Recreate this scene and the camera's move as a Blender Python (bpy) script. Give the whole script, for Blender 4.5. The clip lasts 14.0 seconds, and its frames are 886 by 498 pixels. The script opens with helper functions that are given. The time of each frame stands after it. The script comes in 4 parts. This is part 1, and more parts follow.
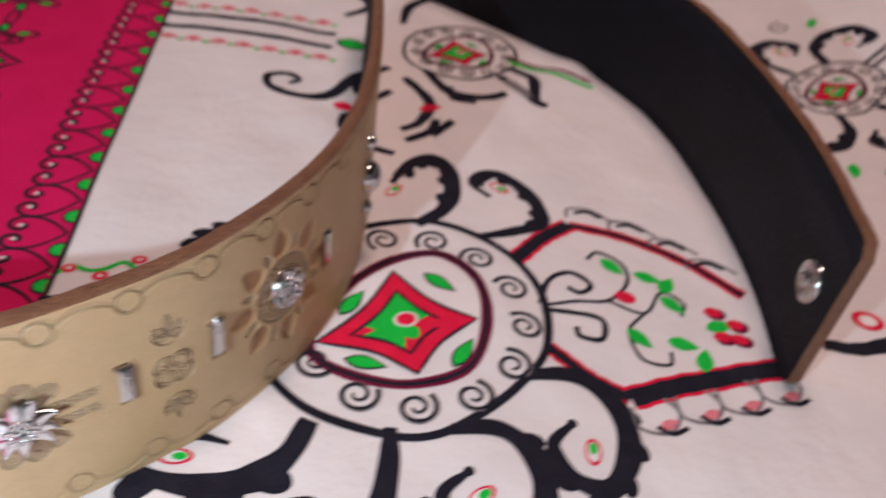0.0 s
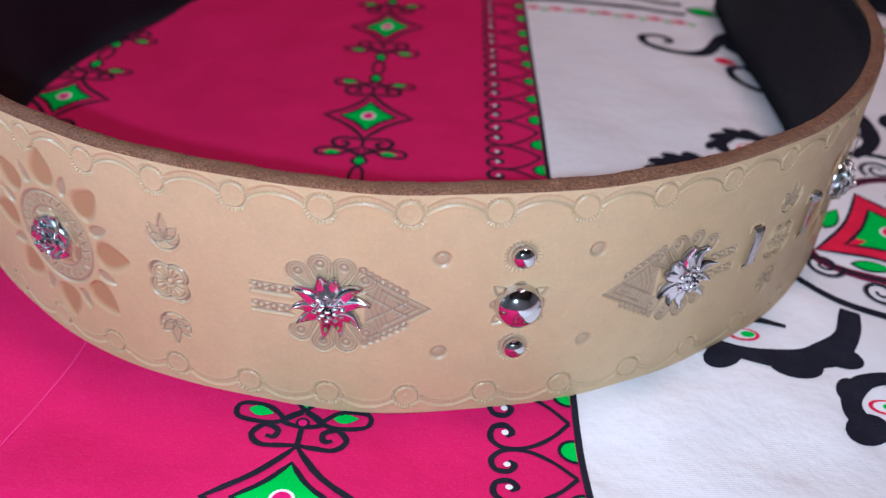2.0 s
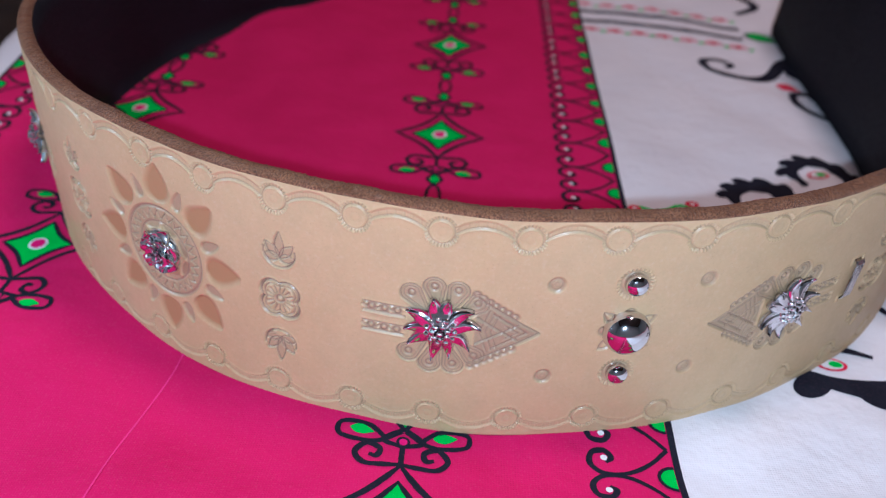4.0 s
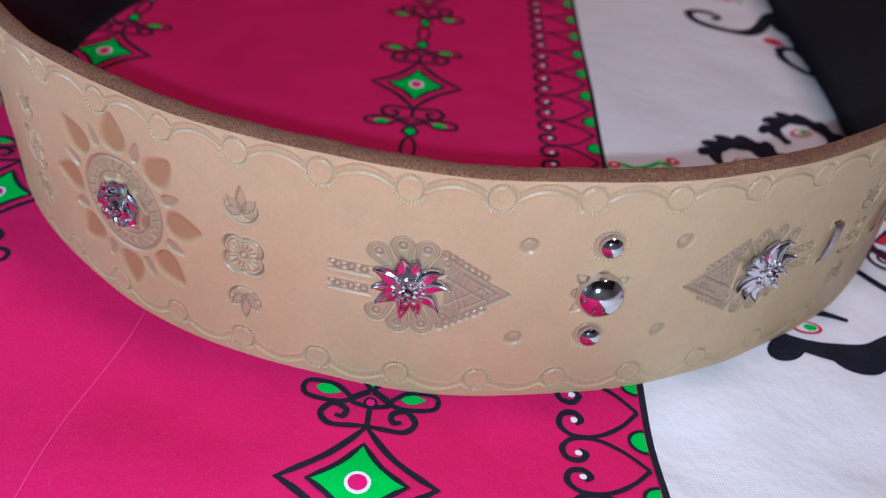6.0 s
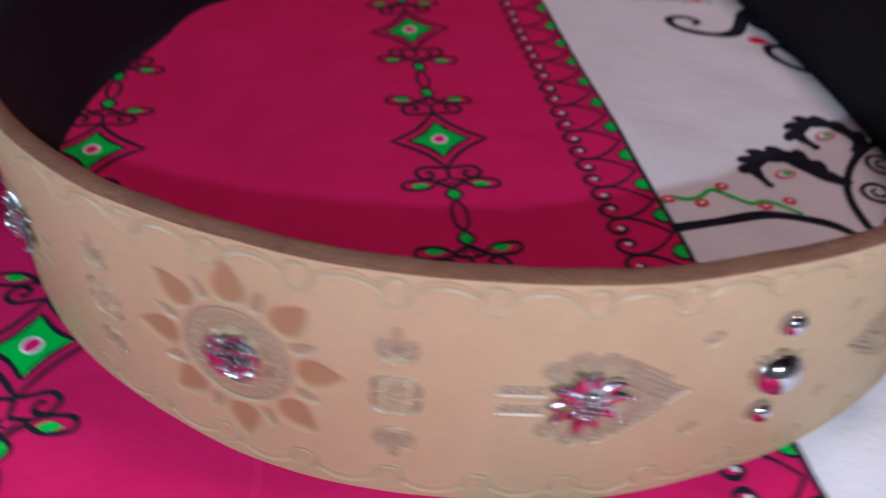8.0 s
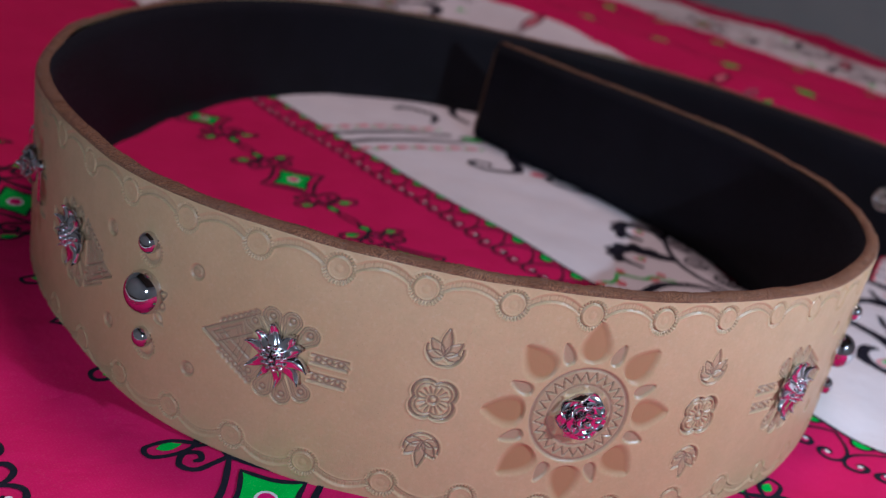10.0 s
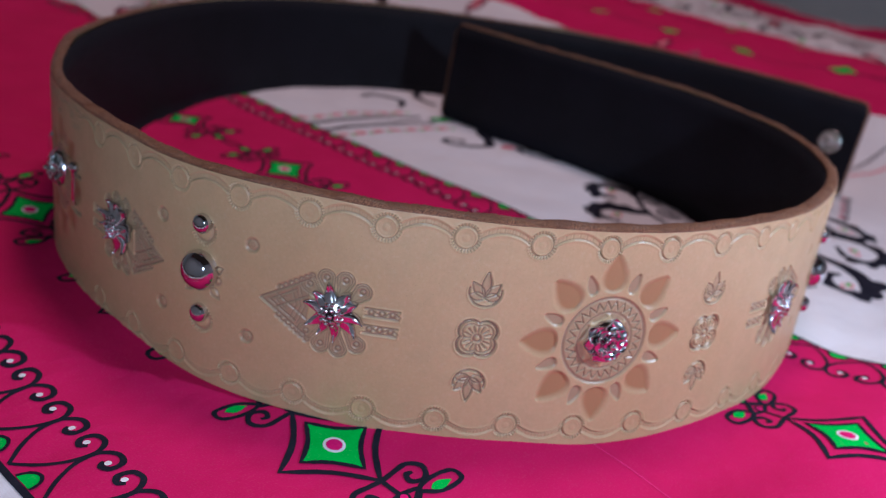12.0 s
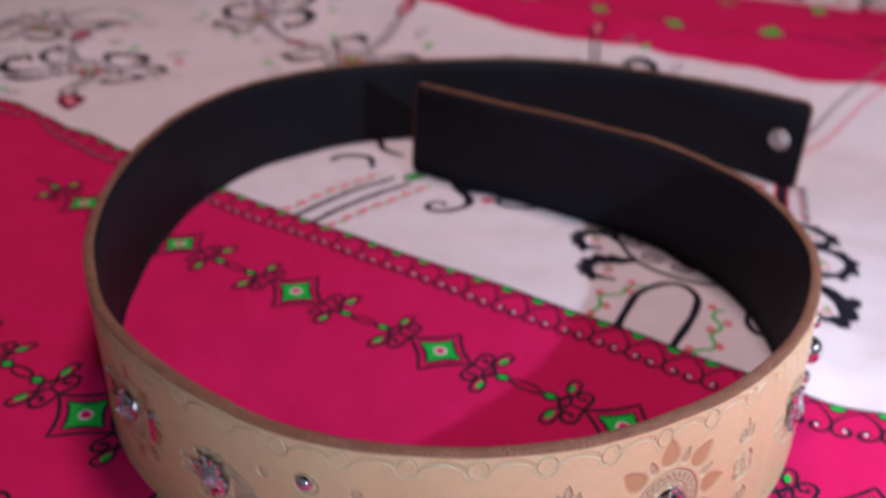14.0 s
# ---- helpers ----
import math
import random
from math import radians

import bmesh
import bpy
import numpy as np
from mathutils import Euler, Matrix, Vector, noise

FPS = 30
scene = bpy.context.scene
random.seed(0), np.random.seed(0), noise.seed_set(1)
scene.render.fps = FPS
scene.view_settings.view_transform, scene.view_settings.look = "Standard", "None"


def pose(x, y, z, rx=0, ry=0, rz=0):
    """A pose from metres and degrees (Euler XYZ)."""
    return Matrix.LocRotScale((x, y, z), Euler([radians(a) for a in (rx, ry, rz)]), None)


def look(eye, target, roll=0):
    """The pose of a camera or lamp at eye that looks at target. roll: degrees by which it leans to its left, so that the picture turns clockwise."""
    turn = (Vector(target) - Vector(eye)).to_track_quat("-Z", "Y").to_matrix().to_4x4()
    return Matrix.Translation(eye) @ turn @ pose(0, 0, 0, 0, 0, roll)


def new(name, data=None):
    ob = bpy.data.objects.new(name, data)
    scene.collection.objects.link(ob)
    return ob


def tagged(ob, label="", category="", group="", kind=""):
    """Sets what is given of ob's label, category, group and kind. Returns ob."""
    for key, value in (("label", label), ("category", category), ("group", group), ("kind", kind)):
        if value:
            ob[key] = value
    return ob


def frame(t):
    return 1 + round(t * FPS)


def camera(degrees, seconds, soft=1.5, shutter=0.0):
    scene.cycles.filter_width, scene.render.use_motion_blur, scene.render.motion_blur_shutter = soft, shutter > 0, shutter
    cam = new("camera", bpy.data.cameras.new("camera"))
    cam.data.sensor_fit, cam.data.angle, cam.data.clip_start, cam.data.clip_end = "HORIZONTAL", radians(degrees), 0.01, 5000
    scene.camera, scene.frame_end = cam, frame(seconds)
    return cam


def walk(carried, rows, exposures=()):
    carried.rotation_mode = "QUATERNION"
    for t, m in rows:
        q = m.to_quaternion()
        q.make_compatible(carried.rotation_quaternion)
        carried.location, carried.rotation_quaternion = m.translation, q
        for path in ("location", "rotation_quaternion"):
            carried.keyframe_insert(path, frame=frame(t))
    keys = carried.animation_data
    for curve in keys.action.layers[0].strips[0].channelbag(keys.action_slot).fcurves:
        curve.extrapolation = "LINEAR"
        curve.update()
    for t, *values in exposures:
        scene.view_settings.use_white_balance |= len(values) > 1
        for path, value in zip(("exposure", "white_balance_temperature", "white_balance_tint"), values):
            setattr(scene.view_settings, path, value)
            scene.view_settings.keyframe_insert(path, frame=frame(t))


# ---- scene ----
PATH = [
    (0, (0.1027, -0.1157, 0.2123), (0.1302, 0.0352, 0.0840), 9.12),
    (0.2, (0.0692, -0.1177, 0.2026), (0.0958, 0.0337, 0.0747), 7.63),
    (0.5, (0.0298, -0.1140, 0.1985), (0.0561, 0.0387, 0.0720), 7.55),
    (0.8, (-0.0117, -0.1273, 0.1907), (0.0129, 0.0258, 0.0644), 7.37),
    (1, (-0.0339, -0.1408, 0.1852), (-0.0162, 0.0132, 0.0589), 5.96),
    (1.2, (-0.0419, -0.1552, 0.1753), (-0.0327, -0.0014, 0.0477), 4.56),
    (1.3, (-0.0410, -0.1545, 0.1735), (-0.0351, -0.0017, 0.0446), 4.03),
    (1.5, (-0.0364, -0.1547, 0.1727), (-0.0327, 0.0009, 0.0471), 3.59),
    (2, (-0.0403, -0.1560, 0.1737), (-0.0389, 0.0021, 0.0512), 3.42),
    (2.5, (-0.0583, -0.1546, 0.1729), (-0.0591, 0.0039, 0.0509), 3.04),
    (3, (-0.0688, -0.1571, 0.1784), (-0.0700, 0.0027, 0.0581), 3.35),
    (5.3, (-0.0635, -0.1540, 0.1728), (-0.0621, 0.0051, 0.0517), 5.98),
    (5.5, (-0.0643, -0.1514, 0.1730), (-0.0618, 0.0046, 0.0479), 6.18),
    (6, (-0.0635, -0.1497, 0.1738), (-0.0592, 0.0023, 0.0439), 6.44),
    (6.5, (-0.0633, -0.1509, 0.1762), (-0.0582, 0.0008, 0.0460), 6.32),
    (7, (-0.0634, -0.1506, 0.1763), (-0.0572, 0.0008, 0.0458), 6.33),
    (7.5, (-0.0632, -0.1510, 0.1764), (-0.0568, 0.0004, 0.0458), 5.88),
    (7.8, (-0.0803, -0.1388, 0.1798), (-0.0646, 0.0131, 0.0506), 5.11),
    (8, (-0.1239, -0.1138, 0.1796), (-0.0944, 0.0356, 0.0498), 3.82),
    (8.2, (-0.1792, -0.1031, 0.1725), (-0.1360, 0.0451, 0.0453), 3.86),
    (10.3, (-0.3165, -0.0701, 0.1482), (-0.1758, 0.0508, 0.0735), 12.95),
    (10.5, (-0.3216, -0.0698, 0.1472), (-0.1794, 0.0492, 0.0723), 12.10),
    (11, (-0.3357, -0.0695, 0.1500), (-0.1926, 0.0474, 0.0735), 10.71),
    (11.5, (-0.3399, -0.0709, 0.1500), (-0.1957, 0.0445, 0.0731), 10.32),
    (12, (-0.3456, -0.0739, 0.1460), (-0.2013, 0.0409, 0.0686), 9.68),
    (12.5, (-0.3463, -0.0741, 0.1462), (-0.2016, 0.0401, 0.0686), 9.14),
    (13, (-0.3486, -0.0751, 0.1458), (-0.2035, 0.0388, 0.0685), 9.06),
    (13.5, (-0.3508, -0.0723, 0.1551), (-0.2052, 0.0409, 0.0779), 7.83),
    (13.7, (-0.3560, -0.0627, 0.1752), (-0.2094, 0.0485, 0.0969), 5.35),
    (13.9, (-0.3676, -0.0465, 0.2072), (-0.2180, 0.0606, 0.1289), 3.62),
    (14, (-0.3611, -0.0288, 0.2394), (-0.2132, 0.0691, 0.1470), 1.67),
]
cam = camera(57.9, 14.0, soft=1.15, shutter=0.3)
walk(cam, [(t, look(e, g, r)) for t, e, g, r in PATH],
     exposures=[(0.0, 0.46, 5950, 8), (0.5, 0.42, 6050, 12), (1.0, 0.3, 6050, 14), (1.5, 0.2, 5400, 9), (3.0, 0.24, 5000, 8), (5.3, -0.02, 5100, 10), (7.5, -0.02, 5100, 10), (8.2, -0.15, 5350, 14), (10.3, -0.16, 5250, 14), (11.5, -0.1, 5200, 15), (13.4, -0.06, 5200, 16), (13.8, 0.0, 5350, 18), (14.0, 0.45, 5550, 21)])
# the phone lens focuses on the near side of the belt
cam.data.dof.use_dof, cam.data.dof.focus_distance, cam.data.dof.aperture_fstop = True, 0.205, 12.0

U = 0.1  # the plan below is in decimetres

# ---- light ----
world = bpy.data.worlds.new("world")
scene.world = world
world.use_nodes = True
world.node_tree.nodes["Background"].inputs[0].default_value = (0.55, 0.6, 0.7, 1)
world.node_tree.nodes["Background"].inputs[1].default_value = 0.05


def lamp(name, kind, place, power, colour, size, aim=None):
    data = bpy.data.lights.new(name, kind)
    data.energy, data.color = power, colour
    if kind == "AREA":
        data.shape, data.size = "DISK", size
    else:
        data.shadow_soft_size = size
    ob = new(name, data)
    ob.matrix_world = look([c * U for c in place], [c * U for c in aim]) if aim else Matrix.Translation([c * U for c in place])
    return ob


# two small white fixed stand-ins for the phone's light, and the room's ceiling lamp
lamp("phone_light_front", "POINT", (-0.63, -2.05, 2.0), 2.6, (0.86, 0.96, 1.0), 0.003)
lamp("phone_light_side", "POINT", (-3.55, -0.5, 1.2), 0.88, (0.86, 0.96, 1.0), 0.003)
lamp("ceiling_glow", "AREA", (3.0, 3.0, 17.5), 13.5, (1.0, 0.67, 0.56), 0.5, (3.0, 3.0, 0.0))


# ---- materials ----
def nodes_of(name):
    m = bpy.data.materials.new(name)
    m.use_nodes = True
    t = m.node_tree
    return m, t, t.nodes["Principled BSDF"]


def node(t, kind, **inputs):
    n = t.nodes.new(kind)
    for k, v in inputs.items():
        n.inputs[k.replace("_", " ")].default_value = v
    return n


def noise_tex(t, scale, detail=3.0, coord="Object", rough=0.5):
    c = t.nodes.new("ShaderNodeTexCoord")
    n = t.nodes.new("ShaderNodeTexNoise")
    n.inputs["Scale"].default_value, n.inputs["Detail"].default_value, n.inputs["Roughness"].default_value = scale, detail, rough
    t.links.new(c.outputs[coord], n.inputs["Vector"])
    return n


def math_node(t, op, a, b=None, clamp=False):
    n = t.nodes.new("ShaderNodeMath")
    n.operation, n.use_clamp = op, clamp
    for i, v in enumerate((a, b)):
        if v is None:
            continue
        if isinstance(v, (int, float)):
            n.inputs[i].default_value = v
        else:
            t.links.new(v, n.inputs[i])
    return n.outputs[0]


def mix(t, fac, a, b, kind="MIX"):
    n = t.nodes.new("ShaderNodeMix")
    n.data_type, n.blend_type = "RGBA", kind
    for sock, v in ((n.inputs[0], fac), (n.inputs[6], a), (n.inputs[7], b)):
        if isinstance(v, (int, float)):
            sock.default_value = v
        elif isinstance(v, tuple):
            sock.default_value = (*v, 1)
        else:
            t.links.new(v, sock)
    return n.outputs[2]


def ranged(t, value, lo, hi, a=0.0, b=1.0):
    n = t.nodes.new("ShaderNodeMapRange")
    for i, v in ((1, lo), (2, hi), (3, a), (4, b)):
        n.inputs[i].default_value = v
    t.links.new(value, n.inputs[0])
    return n.outputs[0]


def bump(t, bsdf, height, strength, distance, after=None):
    n = t.nodes.new("ShaderNodeBump")
    n.inputs["Strength"].default_value, n.inputs["Distance"].default_value = strength, distance
    t.links.new(height, n.inputs["Height"])
    if after:
        t.links.new(after, n.inputs["Normal"])
    t.links.new(n.outputs[0], bsdf.inputs["Normal"])
    return n.outputs[0]


def attribute(t, name):
    n = t.nodes.new("ShaderNodeAttribute")
    n.attribute_name = name
    return n.outputs["Fac"]


def leather():
    m, t, b = nodes_of("tan_leather")
    big, mid, fine, pore = noise_tex(t, 18, 4), noise_tex(t, 130, 5, rough=0.65), noise_tex(t, 900, 4, rough=0.7), noise_tex(t, 2600, 2)
    col = mix(t, ranged(t, big.outputs[0], 0.3, 0.7), (0.62, 0.43, 0.235), (0.57, 0.378, 0.19))
    col = mix(t, ranged(t, mid.outputs[0], 0.42, 0.72, 0, 0.25), col, (0.42, 0.305, 0.17))
    col = mix(t, ranged(t, fine.outputs[0], 0.5, 0.72, 0, 0.13), col, (0.34, 0.24, 0.14))
    col = mix(t, ranged(t, fine.outputs[0], 0.46, 0.3, 0, 0.22), col, (0.66, 0.55, 0.39))
    col = mix(t, ranged(t, pore.outputs[0], 0.66, 0.74, 0, 0.25), col, (0.18, 0.1, 0.06))
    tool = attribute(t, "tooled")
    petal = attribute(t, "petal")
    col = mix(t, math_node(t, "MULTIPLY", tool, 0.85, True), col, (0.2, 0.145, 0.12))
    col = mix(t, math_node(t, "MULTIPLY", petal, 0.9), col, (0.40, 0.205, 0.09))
    t.links.new(col, b.inputs["Base Color"])
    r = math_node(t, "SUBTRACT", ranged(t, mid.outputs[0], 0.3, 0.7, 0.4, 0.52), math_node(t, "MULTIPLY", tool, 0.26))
    t.links.new(r, b.inputs["Roughness"])
    b.inputs["Specular IOR Level"].default_value = 0.5
    first = bump(t, b, fine.outputs[0], 0.1, 0.0003)
    bump(t, b, mid.outputs[0], 0.12, 0.0009, first)
    return m


def leather_edge():
    m, t, b = nodes_of("cut_leather_edge")
    fine, mid = noise_tex(t, 2200, 5, rough=0.7), noise_tex(t, 180, 3)
    col = mix(t, ranged(t, fine.outputs[0], 0.4, 0.64), (0.10, 0.036, 0.017), (0.56, 0.27, 0.14))
    col = mix(t, ranged(t, mid.outputs[0], 0.4, 0.7, 0, 0.5), col, (0.17, 0.065, 0.033))
    t.links.new(col, b.inputs["Base Color"])
    b.inputs["Roughness"].default_value = 0.34
    bump(t, b, fine.outputs[0], 0.9, 0.0012)
    return m


def lining():
    m, t, b = nodes_of("black_lining")
    big, fine = noise_tex(t, 30, 4), noise_tex(t, 900, 4)
    col = mix(t, ranged(t, big.outputs[0], 0.35, 0.7), (0.0042, 0.0038, 0.0072), (0.007, 0.0063, 0.0115))
    t.links.new(col, b.inputs["Base Color"])
    t.links.new(ranged(t, fine.outputs[0], 0.3, 0.7, 0.6, 0.8), b.inputs["Roughness"])
    b.inputs["Specular IOR Level"].default_value = 0.25
    bump(t, b, fine.outputs[0], 0.3, 0.0003)
    return m


def chrome(name, colour, rough, cast=0.0):
    m, t, b = nodes_of(name)
    n = noise_tex(t, 500, 3)
    b.inputs["Base Color"].default_value = (*colour, 1)
    b.inputs["Metallic"].default_value = 1.0
    t.links.new(ranged(t, n.outputs[0], 0.3, 0.8, rough * 0.6, rough * 1.5), b.inputs["Roughness"])
    if cast:
        bump(t, b, noise_tex(t, 700, 2).outputs[0], cast, 0.0012)
    return m


def weave(t, b):
    """Thread relief and slight slub of woven cotton, on the cloth's own flat coordinates."""
    c = t.nodes.new("ShaderNodeTexCoord")
    waves = []
    for axis in ("X", "Y"):
        w = t.nodes.new("ShaderNodeTexWave")
        w.bands_direction = axis
        w.inputs["Scale"].default_value = 420
        w.inputs["Distortion"].default_value = 1.2
        w.inputs["Detail Scale"].default_value = 2.0
        t.links.new(c.outputs["Object"], w.inputs["Vector"])
        waves.append(w.outputs[1])
    threads = math_node(t, "MAXIMUM", *waves)
    slub = noise_tex(t, 1700, 3)
    first = bump(t, b, threads, 0.14, 0.0003)
    bump(t, b, noise_tex(t, 55, 4).outputs[0], 0.5, 0.004, first)
    return threads, slub.outputs[0]


def woven_tone(t, b, col, amount=0.10):
    threads, slub = weave(t, b)
    # pinkish flecks by noise, then darker between the threads
    col = mix(t, ranged(t, slub, 0.52, 0.72, 0, amount), col, (0.8, 0.3, 0.42))
    col = mix(t, ranged(t, threads, 0.0, 1.0, amount * 0.8, 0), col, (0.05, 0.02, 0.03))
    t.links.new(col, b.inputs["Base Color"])
    b.inputs["Roughness"].default_value = 0.9
    b.inputs["Specular IOR Level"].default_value = 0.1


def cloth():
    m, t, b = nodes_of("printed_cotton")
    uv = t.nodes.new("ShaderNodeUVMap")
    uv.uv_map = "cloth"
    s = t.nodes.new("ShaderNodeSeparateXYZ")
    t.links.new(uv.outputs[0], s.inputs[0])
    x = s.outputs[0]
    band = None
    for lo, hi in ((-2.84, 0.03), (4.7, 8.0), (12.1, 14.9)):
        one = math_node(t, "MULTIPLY", math_node(t, "GREATER_THAN", x, lo), math_node(t, "LESS_THAN", x, hi))
        band = one if band is None else math_node(t, "MAXIMUM", band, one)
    tone = noise_tex(t, 35, 3)
    pink = mix(t, ranged(t, tone.outputs[0], 0.3, 0.7), (0.62, 0.009, 0.115), (0.565, 0.007, 0.10))
    white = mix(t, ranged(t, tone.outputs[0], 0.3, 0.7), (0.80, 0.77, 0.78), (0.74, 0.72, 0.74))
    woven_tone(t, b, mix(t, band, white, pink), 0.06)
    return m


def ink(name, colour, amount=0.08):
    m, t, b = nodes_of(name)
    n = noise_tex(t, 120, 4)
    woven_tone(t, b, mix(t, ranged(t, n.outputs[0], 0.4, 0.7, 0, 0.3), colour, tuple(min(1, c * 1.5 + 0.01) for c in colour)), amount)
    return m


def plain(name, a, c, scale=6.0, rough=0.8):
    m, t, b = nodes_of(name)
    n, f = noise_tex(t, scale, 5), noise_tex(t, scale * 30, 3)
    t.links.new(mix(t, ranged(t, n.outputs[0], 0.35, 0.65), a, c), b.inputs["Base Color"])
    b.inputs["Roughness"].default_value = rough
    bump(t, b, f.outputs[0], 0.2, 0.002)
    return m


LEATHER, EDGE, LINING = leather(), leather_edge(), lining()
CAST = chrome("cast_silver", (0.74, 0.74, 0.76), 0.15, 0.10)
CHROME, STEEL = chrome("chrome", (0.68, 0.68, 0.70), 0.10), chrome("brushed_steel", (0.6, 0.59, 0.58), 0.22)
CLOTH = cloth()
BLACK, GREEN, RED = ink("black_print", (0.012, 0.013, 0.022), 0.025), ink("green_print", (0.018, 0.50, 0.05)), ink("red_print", (0.66, 0.008, 0.05))
PINK, WHITE, PLUM = ink("pink_print", (0.68, 0.004, 0.15)), ink("white_print", (0.8, 0.77, 0.78)), ink("plum_print", (0.16, 0.006, 0.04))
ROSE, GREY = ink("pale_pink_print", (0.72, 0.22, 0.27)), ink("grey_print", (0.2, 0.19, 0.2))
INKS = {"k": BLACK, "g": GREEN, "r": RED, "p": PINK, "w": WHITE, "u": PLUM, "o": ROSE, "y": GREY, "s": ink("seam_thread", (0.7, 0.03, 0.19))}
WALL, FLOOR, WOOD = plain("painted_plaster", (0.60, 0.72, 0.76), (0.66, 0.77, 0.80)), plain("dark_floor", (0.05, 0.025, 0.016), (0.08, 0.04, 0.025), 9, 0.5), plain("dark_wood", (0.07, 0.03, 0.018), (0.1, 0.05, 0.03), 14, 0.45)
# the ceiling is out of view; its dark tone is there for the studs' reflections
CEILING, SHEET = plain("unseen_dark_ceiling", (0.10, 0.075, 0.055), (0.13, 0.10, 0.075)), plain("mattress_ticking", (0.6, 0.58, 0.58), (0.66, 0.64, 0.64), 30)


# ---- small builders ----
def mesh_object(name, verts, faces, mats, parent=None, label="", mat_of=None, smooth=True):
    """verts in decimetres."""
    me = bpy.data.meshes.new(name)
    me.from_pydata((np.asarray(verts, float) * U).tolist(), [], [list(f) for f in faces])
    for m in mats:
        me.materials.append(m)
    if mat_of is not None:
        me.polygons.foreach_set("material_index", np.asarray(mat_of, dtype=np.int32))
    if smooth:
        me.polygons.foreach_set("use_smooth", np.ones(len(me.polygons), dtype=bool))
    me.update()
    ob = new(name, me)
    ob.parent = parent
    return tagged(ob, label) if label else ob


def spline(points, per=12, closed=False):
    """Catmull-Rom through a few control points."""
    p = np.array(points, float)
    n = len(p)
    if n == 2 and not closed:
        return p[0] + (p[1] - p[0]) * np.linspace(0, 1, per + 1)[:, None]
    out = []
    for i in range(n if closed else n - 1):
        if closed:
            a, b, c, d = (p[(i + k) % n] for k in (-1, 0, 1, 2))
        else:
            b, c = p[i], p[i + 1]
            a = p[i - 1] if i else 2 * b - c
            d = p[i + 2] if i + 2 < n else 2 * c - b
        for u in np.arange(per) / per:
            out.append(0.5 * (2 * b + (c - a) * u + (2 * a - 5 * b + 4 * c - d) * u * u + (3 * b - a - 3 * c + d) * u ** 3))
    if not closed:
        out.append(p[-1])
    return np.array(out)


def smoothstep(a, b, x):
    u = np.clip((x - a) / (b - a), 0, 1)
    return u * u * (3 - 2 * u)


# ---- the bed's cover ----
EDGE_X = -3.14


def cloth_height(x, y):
    """Height of the cover over the plan: nearly flat under the belt, fuller and creased further off."""
    h = 0.07 * float(smoothstep(-0.12, -0.5, y)) * float(smoothstep(-2.2, -1.2, x)) * float(smoothstep(2.0, 0.6, x))
    away = float(smoothstep(3.7, 5.2, x))
    back = float(smoothstep(4.3, 6.5, y))
    h += 0.56 * away + 0.12 * back
    rough = max(away, 0.8 * back)
    h += 0.010 * noise.noise((x * 1.3, y * 1.3, 0.2)) + 0.018 * noise.noise((x * 2.6 + y * 1.4, y * 1.3, 5.0)) + 0.005 * noise.noise((x * 5.0, y * 4.0 - x * 2.0, 2.0))
    if x < -0.9:
        h += 0.042 * float(smoothstep(-0.9, -1.9, x)) * noise.noise((x * 1.5 + y * 1.1, y * 0.9 - x * 0.8, 8.0))
    if rough > 0:
        h += rough * (0.13 * noise.noise((x * 0.75, y * 0.75, 3.1)) + 0.05 * noise.noise((x * 1.9, y * 1.9, 7.7)))
    # soft crease between the two large roundels
    d = (x - 1.75) * 0.66 - (y - 2.45) * 0.75
    h += 0.035 * math.exp(-(d / 0.13) ** 2) * float(smoothstep(1.25, 1.6, x)) * float(smoothstep(2.7, 2.3, x))
    if x < EDGE_X + 0.25:
        over = EDGE_X + 0.25 - x
        h -= over * over * 1.6
    return h


def cloth_shift(x, y):
    rough = max(float(smoothstep(3.2, 5.5, x)), float(smoothstep(4.5, 7, y)))
    if rough <= 0:
        return x - 0.02 * float(smoothstep(0.7, -0.1, y)) * math.exp(-(x / 0.5) ** 2), y
    return x + rough * (0.26 * noise.noise((x * 0.8, y * 0.9, 11.0)) + 0.13 * noise.noise((x * 1.6, y * 2.1, 13.0))), y + rough * 0.2 * noise.noise((x * 0.8, y * 0.8, 15.0))


def axis(lo, core_lo, core_hi, hi, step, wide):
    core = np.arange(core_lo, core_hi + 1e-6, step)
    left = np.linspace(lo, core_lo, max(2, int((core_lo - lo) / wide) + 1))[:-1]
    right = np.linspace(core_hi, hi, max(2, int((hi - core_hi) / wide) + 1))[1:]
    return np.concatenate([left, core, right])


